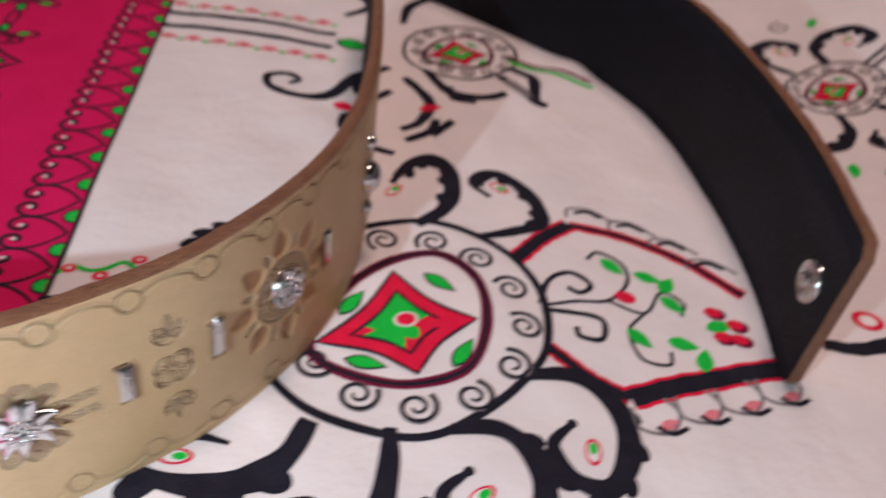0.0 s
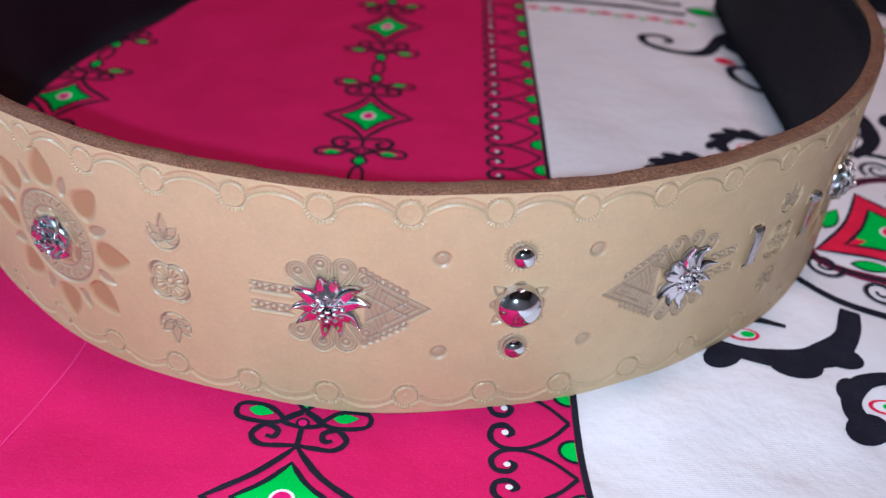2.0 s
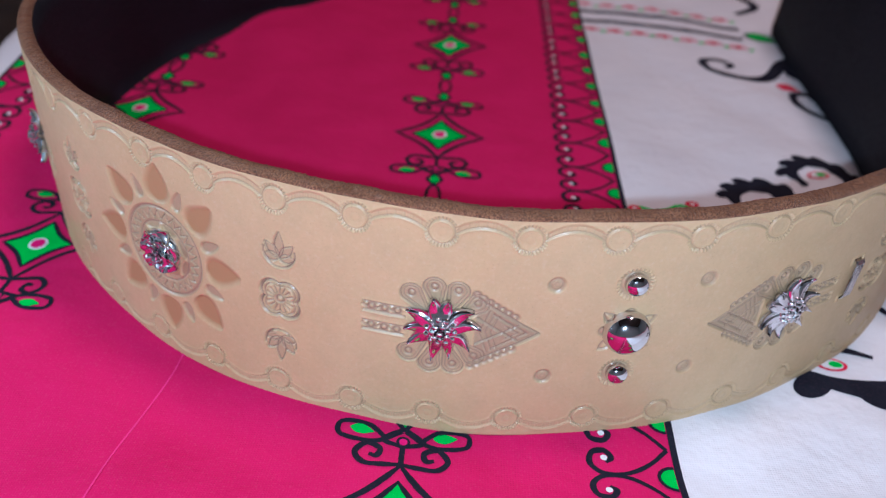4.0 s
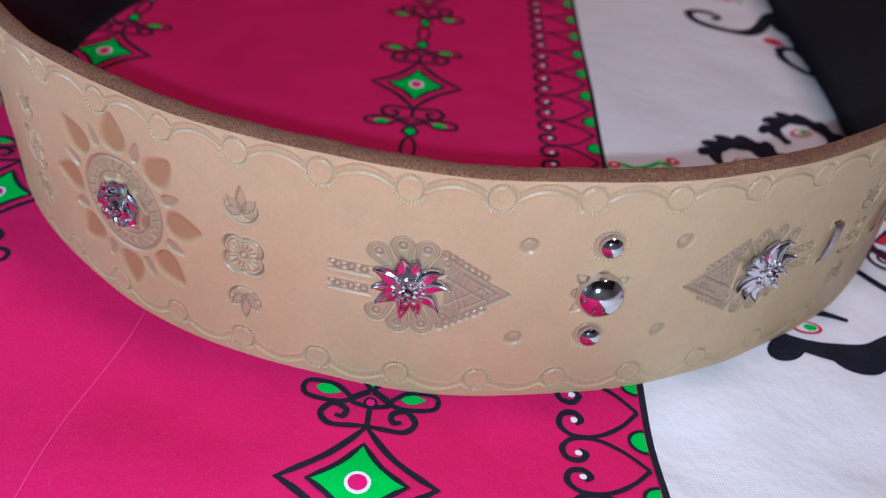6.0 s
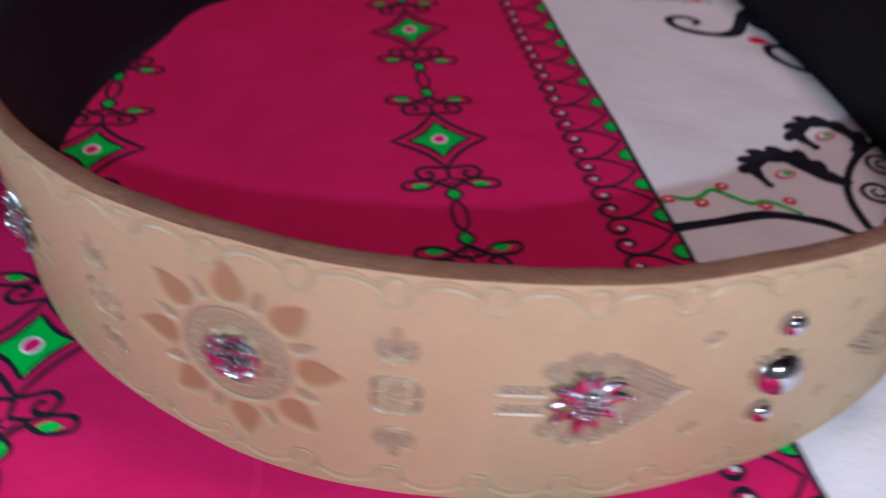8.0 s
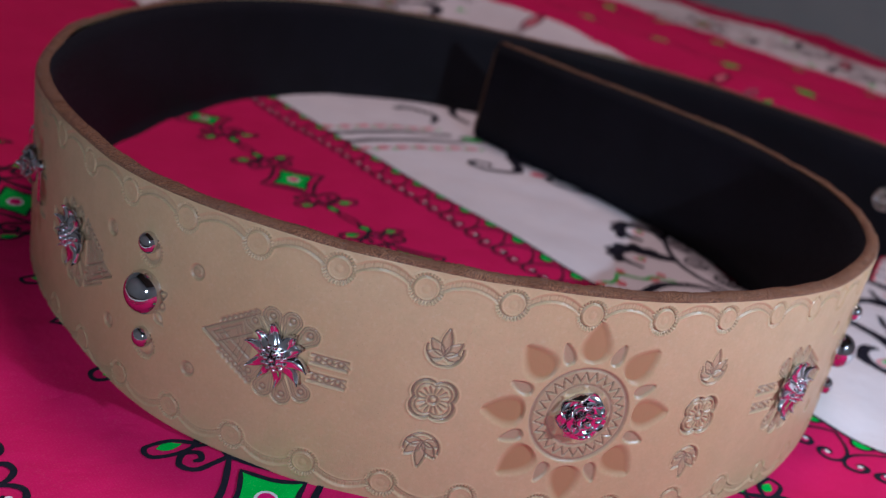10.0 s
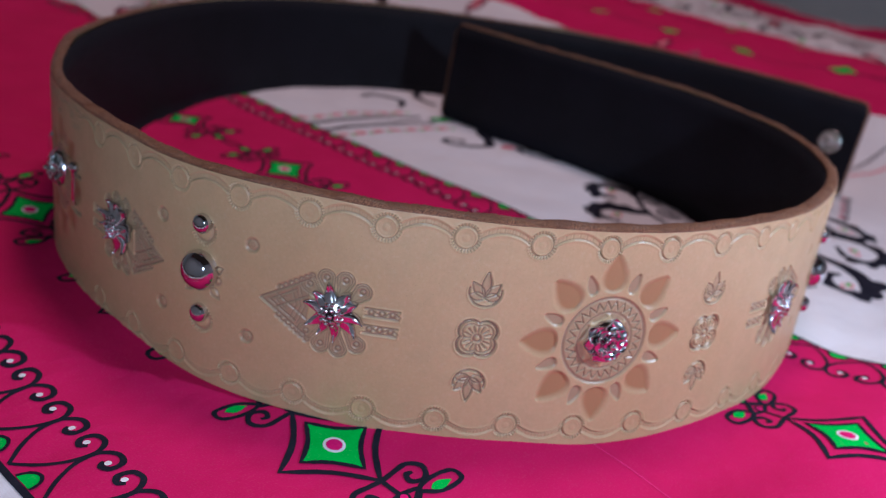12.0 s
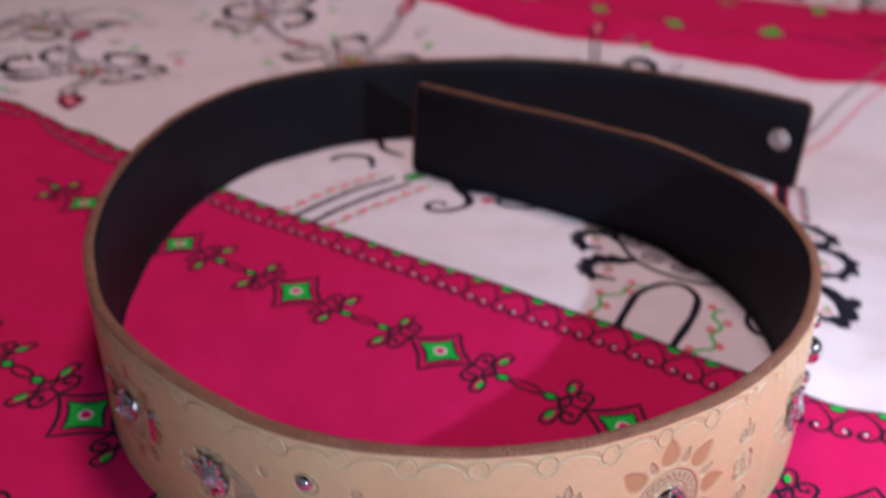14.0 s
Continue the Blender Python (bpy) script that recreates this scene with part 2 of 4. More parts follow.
def build_cover():
    xs = axis(-4.0, -3.6, 4.2, 15.0, 0.045, 0.11)
    ys = axis(-9.0, -1.2, 4.4, 12.0, 0.045, 0.11)
    nx, ny = len(xs), len(ys)
    verts = []
    for y in ys:
        for x in xs:
            px, py = cloth_shift(x, y)
            z = cloth_height(x, y)
            if x < EDGE_X - 0.25:
                px = EDGE_X - 0.25 - 0.12 * (EDGE_X - 0.25 - x)
                z = cloth_height(EDGE_X - 0.25, y) - 1.6 * (EDGE_X - 0.25 - x) * 2
            verts.append((px, py, z))
    faces = [(j * nx + i, j * nx + i + 1, (j + 1) * nx + i + 1, (j + 1) * nx + i) for j in range(ny - 1) for i in range(nx - 1)]
    ob = mesh_object("duvet_cover", verts, faces, [CLOTH])
    uv = ob.data.uv_layers.new(name="cloth")
    loops = np.empty(len(ob.data.loops), dtype=np.int32)
    ob.data.loops.foreach_get("vertex_index", loops)
    flat = np.stack([xs[loops % nx], ys[loops // nx]], 1)
    uv.data.foreach_set("uv", flat.ravel())
    return tagged(ob, "pink and white cotton cover with black folk print on a bed", "bed cover")


cover = build_cover()


# ---- printing on the cover: flat ribbons and patches that follow its folds ----
class Print:
    def __init__(self):
        self.v, self.f, self.m = [], [], []
        self.keys = list(INKS)

    def put(self, pts, layer):
        base = len(self.v)
        for x, y in pts:
            sx, sy = cloth_shift(x, y)
            self.v.append((sx, sy, cloth_height(x, y) + 0.0016 + 0.0011 * layer))
        return base

    def stroke(self, ctrl, width, col="k", layer=1, per=9, closed=False, taper=(1, 1), raw=False):
        c = np.array(ctrl, float) if raw else spline(ctrl, per, closed)
        n = len(c)
        d = np.roll(c, -1, 0) - np.roll(c, 1, 0) if closed else np.gradient(c, axis=0)
        d /= np.maximum(np.linalg.norm(d, axis=1, keepdims=True), 1e-9)
        nrm = np.stack([-d[:, 1], d[:, 0]], 1)
        u = np.linspace(0, 1, n)
        w = np.interp(u, np.linspace(0, 1, len(width)), width) if isinstance(width, (list, tuple)) else np.full(n, width)
        w = w * np.interp(u, [0, 0.12, 0.88, 1], [taper[0], 1, 1, taper[1]]) if not closed else w
        w = w * (1 + 0.07 * np.sin(u * 37 + c[0, 0] * 90))
        a = self.put(c + nrm * w[:, None] / 2, layer)
        b = self.put(c - nrm * w[:, None] / 2, layer)
        last = n if closed else n - 1
        for i in range(last):
            j = (i + 1) % n
            self.f.append((b + i, b + j, a + j, a + i))
            self.m.append(self.keys.index(col))

    def patch(self, ctrl, col, layer=1, per=6, raw=False):
        c = np.array(ctrl, float) if raw else spline(ctrl, per, True)
        area = np.sum(c[:, 0] * np.roll(c[:, 1], -1) - np.roll(c[:, 0], -1) * c[:, 1])
        if area < 0:
            c = c[::-1]
        k = self.put([c.mean(0)], layer)
        b = self.put(c, layer)
        n = len(c)
        for i in range(n):
            self.f.append((k, b + i, b + (i + 1) % n))
            self.m.append(self.keys.index(col))

    def disc(self, x, y, r, col, layer=1, squash=1.0, turn=0.0, n=18):
        a = np.linspace(0, 2 * np.pi, n, endpoint=False)
        px, py = r * np.cos(a), r * squash * np.sin(a)
        self.patch(np.stack([x + px * math.cos(turn) - py * math.sin(turn), y + px * math.sin(turn) + py * math.cos(turn)], 1), col, layer, raw=True)

    def spiral(self, x, y, r, turns, start, hand, width, col="k", layer=1):
        """From the rim inwards."""
        u = np.linspace(0, 1, int(26 * turns) + 4)
        a = start + hand * u * turns * 2 * np.pi
        rad = r * (1 - 0.82 * u)
        self.stroke(np.stack([x + rad * np.cos(a), y + rad * np.sin(a)], 1), [width, width, width * 0.6], col, layer, raw=True)

    def leaf(self, x, y, length, wide, turn, col, layer=1):
        u = np.linspace(0, 1, 9)
        half = wide / 2 * np.sin(np.pi * u ** 0.8)
        top = np.stack([(u - 0.5) * length, half], 1)
        bot = np.stack([(u - 0.5) * length, -half], 1)[::-1][1:-1]
        p = np.concatenate([top, bot])
        c, s = math.cos(turn), math.sin(turn)
        self.patch(np.stack([x + p[:, 0] * c - p[:, 1] * s, y + p[:, 0] * s + p[:, 1] * c], 1), col, layer, raw=True)

    def done(self, name, label=""):
        return mesh_object(name, self.v, self.f, [INKS[k] for k in self.keys], cover, label, self.m)


def diamond_unit(cx, cy):
    """A concave diamond with curls, leaf loops and a chain of drops to the next one."""
    pr = Print()

    def rhomb(h, v, dent=0.86):
        out = []
        for k in range(4):
            a = np.array([(h, 0), (0, v), (-h, 0), (0, -v)][k], float)
            b = np.array([(0, v), (-h, 0), (0, -v), (h, 0)][k], float)
            for u in np.arange(6) / 6:
                q = a + (b - a) * u
                out.append(q * (1 - (1 - dent) * math.sin(math.pi * u)))
        return np.array(out) + (cx, cy)

    pr.stroke(rhomb(0.195, 0.195), 0.019, raw=True, closed=True, layer=1)
    pr.stroke(rhomb(0.122, 0.130), 0.015, raw=True, closed=True, layer=2)
    pr.patch(rhomb(0.118, 0.126), "g", 1, raw=True)
    pr.disc(cx, cy, 0.033, "w", 2, 1.05)
    pr.disc(cx, cy, 0.024, "p", 3, 1.05)
    for sy in (1, -1):
        for sx in (1, -1):
            pr.stroke([(cx, cy + sy * 0.200), (cx + sx * 0.045, cy + sy * 0.195), (cx + sx * 0.10, cy + sy * 0.195), (cx + sx * 0.128, cy + sy * 0.232), (cx + sx * 0.10, cy + sy * 0.270), (cx + sx * 0.062, cy + sy * 0.255), (cx + sx * 0.068, cy + sy * 0.226), (cx + sx * 0.09, cy + sy * 0.230)], 0.018, taper=(0.8, 0.7), per=6)
            pr.stroke([(cx + sx * 0.005, cy + sy * 0.325), (cx + sx * 0.08, cy + sy * 0.280), (cx + sx * 0.175, cy + sy * 0.292), (cx + sx * 0.178, cy + sy * 0.338), (cx + sx * 0.10, cy + sy * 0.335), (cx + sx * 0.045, cy + sy * 0.290)], 0.0155, per=6)
            pr.leaf(cx + sx * 0.118, cy + sy * 0.316, 0.072, 0.034, sx * sy * 0.150, "g", 1)
            pr.stroke([(cx, cy + sy * 0.270), (cx + sx * 0.056, cy + sy * 0.290), (cx, cy + sy * 0.335)], 0.016, per=5)
            pr.stroke([(cx, cy + sy * 0.330), (cx + sx * 0.03, cy + sy * 0.375), (cx, cy + sy * 0.420)], 0.014, per=6)
        pr.stroke([(cx, cy + sy * 0.200), (cx, cy + sy * 0.270)], 0.016)
        pr.disc(cx, cy + sy * 0.287, 0.02, "k", 1)
        pr.disc(cx, cy + sy * 0.287, 0.012, "p", 2)
        pr.leaf(cx, cy + sy * 0.375, 0.075, 0.042, math.pi / 2, "g", 0)
    for k in range(12):
        a0, a1 = k * math.pi / 6, (k + 1) * math.pi / 6
        pr.stroke([(cx + 0.028 * math.cos(a0), cy + 0.507 + 0.086 * math.sin(a0)), (cx + 0.028 * math.cos(a1), cy + 0.507 + 0.086 * math.sin(a1))], 0.014, raw=True)
    pr.done("diamond_print")


for column, first, count in ((-0.742, -0.42, 6), (-2.1, -0.40, 6)):
    for k in range(count):
        diamond_unit(column, first + 1.015 * k )
for k in range(-2, 0):
    diamond_unit(-2.1, -0.40 + 1.015 * k)


def heart_border(x0, into, lo, hi):
    """A row of hearts with spiral lobes between a black line and the plain pink."""
    pr = Print()
    step = 0.203
    ys = np.arange(lo, hi, step)
    line = [(x0, y) for y in np.arange(lo - 0.1, hi + 0.1, 0.06)]
    pr.stroke(line, 0.018, raw=True)
    for y in ys:
        for s in (1, -1):
            pts = [(0.02, 0), (0.075, 0.055), (0.14, 0.093), (0.205, 0.098), (0.243, 0.066), (0.236, 0.026), (0.2, 0.018), (0.182, 0.042), (0.2, 0.056)]
            pr.stroke([(x0 + into * a, y + s * b) for a, b in pts], [0.012, 0.014, 0.017, 0.019, 0.015], per=6)
            pr.disc(x0 + into * 0.203, y + s * 0.043, 0.010, "w", 2, n=10)
        a = np.linspace(-np.pi / 2, np.pi / 2, 10)
        pr.patch(np.stack([x0 + into * (0.012 + 0.042 * np.cos(a)), y + step / 2 + 0.036 * np.sin(a)], 1), "g", 2, raw=True)
        pr.stroke(np.stack([x0 + into * (0.012 + 0.046 * np.cos(a)), y + step / 2 + 0.04 * np.sin(a)], 1), 0.01, raw=True, layer=3)
    return pr.done("heart_border_print")


heart_border(0.03, -1, -1.1, 6.9)
heart_border(-2.84, 1, -2.6, 4.4)


def feather(pr, ctrl, eye, width=0.075, bumps=4, side=1, turn=0.0):
    """A hooked black plume with lobes on its outer side and an eye in the hook."""
    c = spline(ctrl, 9)
    pr.stroke(c, [width * 0.7, width, width * 1.25, width * 1.15, width * 0.95, width * 0.75, width * 0.5], raw=True, taper=(1, 0.6))
    d = np.gradient(c, axis=0)
    d /= np.linalg.norm(d, axis=1, keepdims=True)
    n = len(c)
    bumps += 2
    for k in range(bumps):
        i = int(n * (0.24 + 0.56 * k / max(1, bumps - 1)))
        q = c[i] - side * np.array((-d[i, 1], d[i, 0])) * width * 0.52
        pr.disc(q[0], q[1], width * 0.6, "k", 0, 0.62, math.atan2(d[i, 1], d[i, 0]) - 0.5 * side)
    pr.disc(*c[-1], width * 0.27, "k", 1, n=10)
    pr.disc(eye[0], eye[1], 0.052, "r", 1, 0.56, turn)
    pr.disc(eye[0], eye[1], 0.039, "w", 2, 0.55, turn)
    pr.disc(eye[0] + 0.012 * math.cos(turn), eye[1] + 0.012 * math.sin(turn), 0.023, "g", 3, 0.62, turn)


def plume(pr, ctrl, widths, lobes, eye, turn):
    """A broad hooked plume with a few large lobes along its outer edge."""
    pr.stroke(ctrl, [0.82 * w for w in widths], per=9, taper=(1, 0.7))
    for k, (x, y, r) in enumerate(lobes):
        pr.disc(x, y, r, "k", 0, 0.66, 0.5 * k - 0.4)
    pr.disc(eye[0], eye[1], 0.052, "r", 1, 0.56, turn)
    pr.disc(eye[0], eye[1], 0.039, "w", 2, 0.55, turn)
    pr.disc(eye[0] + 0.012 * math.cos(turn), eye[1] + 0.012 * math.sin(turn), 0.023, "g", 3, 0.62, turn)


def roundel(cx, cy, s=1.0, label=""):
    """Large round motif: spiral ring, plum ring, pink and green rhomb."""
    pr = Print()

    def at(x, y):
        return cx + s * x, cy + s * y

    outer = [(0.16, 0.55), (0.40, 0.42), (0.54, 0.16), (0.52, -0.14), (0.38, -0.34), (0.10, -0.54), (-0.14, -0.53), (-0.38, -0.42), (-0.52, -0.2), (-0.50, 0.14), (-0.34, 0.38), (-0.08, 0.53)]
    pr.stroke([at(*p) for p in outer], 0.034 * s, closed=True, per=6)
    ring = [(0.15, 0.345), (0.29, 0.20), (0.305, -0.03), (0.22, -0.25), (0.02, -0.335), (-0.2, -0.30), (-0.35, -0.17), (-0.25, 0.09), (-0.05, 0.29)]
    pr.stroke([at(*p) for p in ring], 0.045 * s, "u", 1, closed=True, per=7)
    pr.stroke([at(*p) for p in ring], 0.018 * s, "k", 2, closed=True, per=7)
    corners = [np.array(p) for p in ((-0.04, 0.22), (0.26, -0.03), (0.03, -0.285), (-0.32, -0.15))]

    def rhomb(scale, dent):
        out = []
        mid = sum(corners) / 4
        for k in range(4):
            a, b = corners[k], corners[(k + 1) % 4]
            for u in np.arange(7) / 7:
                q = a + (b - a) * u
                q = mid + (q - mid) * scale * (1 - dent * math.sin(math.pi * u))
                out.append(at(*q))
        return out

    pr.patch(rhomb(1.02, 0.16), "r", 1, raw=True)
    pr.stroke(rhomb(1.02, 0.16), 0.013 * s, "k", 3, closed=True, raw=True)
    pr.patch(rhomb(0.60, 0.14), "g", 2, raw=True)
    pr.stroke(rhomb(0.61, 0.14), 0.013 * s, "k", 4, closed=True, raw=True)
    pr.disc(*at(0.0, -0.035), 0.047 * s, "w", 3, 0.8, 0.3)
    pr.disc(*at(0.0, -0.035), 0.037 * s, "r", 4, 0.8, 0.3)
    for x, y, a in ((0.14, 0.17, -0.7), (-0.2, 0.05, 0.95), (-0.15, -0.245, -0.25), (0.2, -0.19, 1.0)):
        pr.leaf(*at(x, y), 0.16 * s, 0.066 * s, a, "k", 1)
        pr.leaf(*at(x, y), 0.135 * s, 0.05 * s, a, "g", 2)
    for k in range(13):
        a = 2 * math.pi * k / 13 + 0.35
        x, y = 0.425 * math.cos(a) + 0.025, 0.435 * math.sin(a) + 0.0
        for grow, col, lay in ((0.078, "y", 1), (0.07, "k", 2)):
            pr.spiral(*at(x, y), grow * s, 1.6, a + 2.4, -1, 0.014 * s, col, lay)
    return pr, at


main, spot = roundel(1.31, 0.955)
plume(main, [(0.98, 0.46), (0.92, 0.33), (0.82, 0.25), (0.66, 0.22), (0.52, 0.25), (0.43, 0.3), (0.5, 0.38), (0.62, 0.4), (0.74, 0.37)], [0.075, 0.1, 0.125, 0.095, 0.07, 0.055, 0.04, 0.045, 0.03], [(0.87, 0.25, 0.075), (0.72, 0.2, 0.088), (0.5, 0.22, 0.07)], (0.59, 0.32), 0.05)
plume(main, [(1.24, 0.44), (1.23, 0.29), (1.19, 0.12), (1.09, 0.0), (0.95, -0.06), (0.85, -0.02), (0.84, 0.06), (0.9, 0.14), (0.99, 0.16), (1.05, 0.12)], [0.06, 0.085, 0.12, 0.13, 0.1, 0.085, 0.08, 0.07, 0.065, 0.04], [(1.1, -0.05, 0.085), (0.97, -0.07, 0.082), (0.85, -0.04, 0.08), (0.85, 0.11, 0.055)], (0.94, 0.05), -0.1)
feather(main, [(1.44, 0.43), (1.6, 0.43), (1.7, 0.32), (1.7, 0.14), (1.58, 0.03), (1.42, 0.07), (1.39, 0.19), (1.48, 0.27)], (1.51, 0.18), 0.07, 5, -1, 0.6)
feather(main, [(1.72, 0.66), (1.9, 0.66), (2.02, 0.55), (2.03, 0.36), (1.93, 0.21), (1.81, 0.25), (1.77, 0.37), (1.85, 0.455)], (1.9, 0.345), 0.07, 5, -1, 1.4)
feather(main, [(1.38, 1.49), (1.5, 1.6), (1.56, 1.78), (1.53, 1.97), (1.42, 1.98), (1.33, 1.88), (1.29, 1.8)], (1.29, 1.73), 0.07, 3, -1, 0.9)
feather(main, [(1.64, 1.43), (1.8, 1.48), (1.93, 1.54), (1.93, 1.7), (1.83, 1.87), (1.71, 1.9), (1.66, 1.82), (1.72, 1.74)], (1.78, 1.8), 0.06, 4, -1, -0.8)
feather(main, [(0.86, 1.17), (0.78, 1.26), (0.70, 1.39), (0.58, 1.40), (0.51, 1.31), (0.52, 1.2)], (0.63, 1.275), 0.075, 4, 1, 0.3)
feather(main, [(0.99, 1.36), (1.06, 1.47), (1.0, 1.59), (0.88, 1.6), (0.81, 1.52), (0.84, 1.43)], (0.92, 1.5), 0.07, 4, 1, 0.3)
main.done("roundel_print", "round black, pink and green folk motif with feathered arms")

arm = Print()
for ctrl, w in (([(1.83, 0.80), (1.95, 0.67), (2.09, 0.575)], 0.04), ([(2.09, 0.575), (2.4, 0.66), (2.76, 0.735)], 0.075), ([(1.78, 1.29), (1.92, 1.44), (2.06, 1.545)], 0.06), ([(2.06, 1.545), (2.3, 1.47), (2.52, 1.34), (2.72, 1.12)], 0.03)):
    arm.stroke(ctrl, w + 0.03, "r", 0)
    arm.stroke(ctrl, w, "k", 1)
arm.stroke([(1.84, 1.02), (1.98, 1.05), (2.12, 1.06), (2.23, 1.17), (2.24, 1.29), (2.15, 1.36), (2.09, 1.31)], 0.017)
arm.stroke([(1.84, 1.03), (1.9, 1.17), (2.0, 1.22), (2.07, 1.15), (2.02, 1.1), (1.97, 1.13)], 0.024)
arm.stroke([(1.84, 1.0), (1.95, 0.99), (2.07, 0.95), (2.05, 0.85), (1.97, 0.86), (1.96, 0.91)], 0.024)
arm.stroke([(2.12, 1.06), (2.26, 1.0), (2.36, 1.12), (2.44, 1.07), (2.41, 0.99)], 0.015)
arm.stroke([(2.26, 1.0), (2.17, 0.9), (2.18, 0.76), (2.28, 0.73), (2.31, 0.8)], 0.015)
for x, y, a in ((2.19, 1.27, -0.9), (2.33, 1.21, -0.4), (2.4, 1.17, 0.9), (2.39, 1.05, -0.9), (2.2, 0.86, -0.9), (2.37, 0.84, -0.3), (2.43, 0.76, 1.2), (2.55, 0.94, 0.3)):
    arm.leaf(x, y, 0.125, 0.066, a, "g", 2)
arm.disc(2.2, 1.085, 0.044, "r", 2, 0.75, -0.4)
for x, y in ((2.55, 1.02), (2.62, 0.95), (2.54, 0.88), (2.61, 0.87)):
    arm.disc(x, y, 0.035, "r", 3, 0.8)
    arm.disc(x + 0.012, y - 0.01, 0.042, "u", 2, 0.8)
for k, (x, y) in enumerate(((2.16, 1.60), (2.34, 1.52), (2.50, 1.41), (2.63, 1.28))):
    arm.stroke([(x - 0.1, y + 0.0), (x - 0.08, y + 0.06), (x + 0.02, y + 0.055), (x + 0.11, y - 0.03)], 0.014, "y")
    arm.stroke([(x - 0.06, y + 0.03), (x, y + 0.04), (x + 0.06, y + 0.0)], 0.02, "k", 2)
for k in range(4):
    x, y = 2.19 + 0.17 * k, 0.505 + 0.045 * k
    arm.stroke([(x - 0.11, y + 0.03), (x - 0.1, y - 0.06), (x, y - 0.08), (x + 0.06, y + 0.0), (x + 0.02, y + 0.07)], 0.014, "y")
    arm.disc(x + 0.01, y - 0.045, 0.035, "o", 1, 0.6, 0.3)
    arm.stroke([(x - 0.04, y - 0.055), (x + 0.01, y - 0.085), (x + 0.07, y - 0.06)], 0.018, "k", 2)
arm.done("arm_print", "black and pink bordered arm with green leaves")

arch = Print()
arch.stroke([(0.012, 0.955), (0.22, 0.985), (0.45, 1.0), (0.64, 0.93), (0.7, 0.82), (0.6, 0.70), (0.4, 0.655), (0.2, 0.645), (0.012, 0.645)], 0.045)
for base, bend in ((1.09, 0.06), (0.52, -0.04)):
    arch.stroke([(0.02 + 0.06 * k, base + bend * math.sin(0.5 * k) + 0.028 * math.sin(k * 1.9)) for k in range(10)], 0.02, "g", per=5)
    for k in range(5):
        arch.disc(0.07 + 0.12 * k, base + bend * math.sin(1.0 * k) + 0.045 * (1 if k % 2 else -1) * -1, 0.03, "r", 1, 0.8, 0.2, 12)
        arch.disc(0.07 + 0.12 * k, base + bend * math.sin(1.0 * k) + 0.045 * (1 if k % 2 else -1) * -1, 0.011, "w", 2, 0.8, 0.2, 10)
arch.done("arch_print", "black arch with green vine")

upper, spot = roundel(1.72, 3.13, 0.62)
for a, b in (((0.02, 3.37), (1.0, 3.24)), ((0.02, 3.21), (0.98, 3.06))):
    upper.stroke([a, ((a[0] + b[0]) / 2, (a[1] + b[1]) / 2 + 0.02), b], 0.045)
upper.leaf(1.1, 3.11, 0.22, 0.13, -0.45, "k", 1)
upper.leaf(1.1, 3.11, 0.18, 0.10, -0.45, "g", 2)
for base in (3.47, 3.05):
    for k in range(7):
        x = 0.08 + 0.14 * k
        y = base - 0.115 * k / 7 - (0.05 * (k / 7) if base < 3.2 else 0)
        upper.stroke([(x - 0.05, y), (x - 0.02, y + 0.05), (x + 0.02, y + 0.04), (x + 0.05, y)], 0.018, "o")
        upper.disc(x, y + 0.015, 0.024, "r", 1, 0.7, 0, 10)
        upper.disc(x + 0.07, y - 0.01, 0.018, "g", 1, 0.9, 0, 8)
upper.stroke([(1.3, 2.86), (1.12, 2.72), (0.98, 2.53), (0.82, 2.49), (0.68, 2.56), (0.66, 2.68), (0.76, 2.72), (0.82, 2.66), (0.77, 2.61)], [0.05, 0.09, 0.07, 0.05, 0.045, 0.045, 0.04, 0.035, 0.03], per=9)
upper.stroke([(1.3, 2.6), (1.2, 2.52), (1.12, 2.6), (1.16, 2.72)], 0.05)
upper.stroke([(1.3, 2.02), (1.16, 2.08), (1.06, 2.2), (1.06, 2.33), (1.14, 2.36), (1.18, 2.28)], 0.045)
upper.stroke([(1.5, 2.86), (1.62, 2.62), (1.78, 2.55), (1.92, 2.6)], [0.05, 0.08, 0.05])
upper.stroke([(1.38, 2.75), (1.5, 2.5), (1.44, 2.3), (1.34, 2.24)], [0.05, 0.07, 0.04])
upper.stroke([(2.0, 2.98), (2.1, 2.82), (2.08, 2.6), (2.14, 2.55)], [0.05, 0.07, 0.05])
upper.stroke([(1.36, 2.14), (1.48, 2.2), (1.52, 2.3)], 0.05)
upper.stroke([(1.93, 2.83), (1.99, 2.68), (2.07, 2.58)], [0.05, 0.075, 0.05], "y", 1)
upper.disc(*(1.93, 2.83), 0.032, "k", 2)
upper.disc(*(2.07, 2.58), 0.03, "k", 2)
upper.stroke([(1.62, 2.69), (1.64, 2.54), (1.74, 2.48)], [0.035, 0.06, 0.045])
upper.stroke([(1.49, 2.17), (1.6, 2.28)], 0.045)
upper.leaf(1.06, 2.42, 0.13, 0.08, -0.5, "r", 2)
upper.leaf(1.5, 2.43, 0.12, 0.08, 0.1, "r", 2)
upper.stroke([(2.0, 3.12), (2.2, 2.96), (2.45, 2.85)], 0.03, "u")
upper.stroke([(2.0, 3.07), (2.2, 2.9), (2.45, 2.79)], 0.035, "g")
upper.stroke([(1.05, 3.5), (1.2, 3.65), (1.1, 3.85), (0.95, 3.85)], [0.04, 0.07, 0.05])
upper.stroke([(1.4, 3.45), (1.45, 3.7), (1.6, 3.85)], [0.04, 0.07, 0.05])
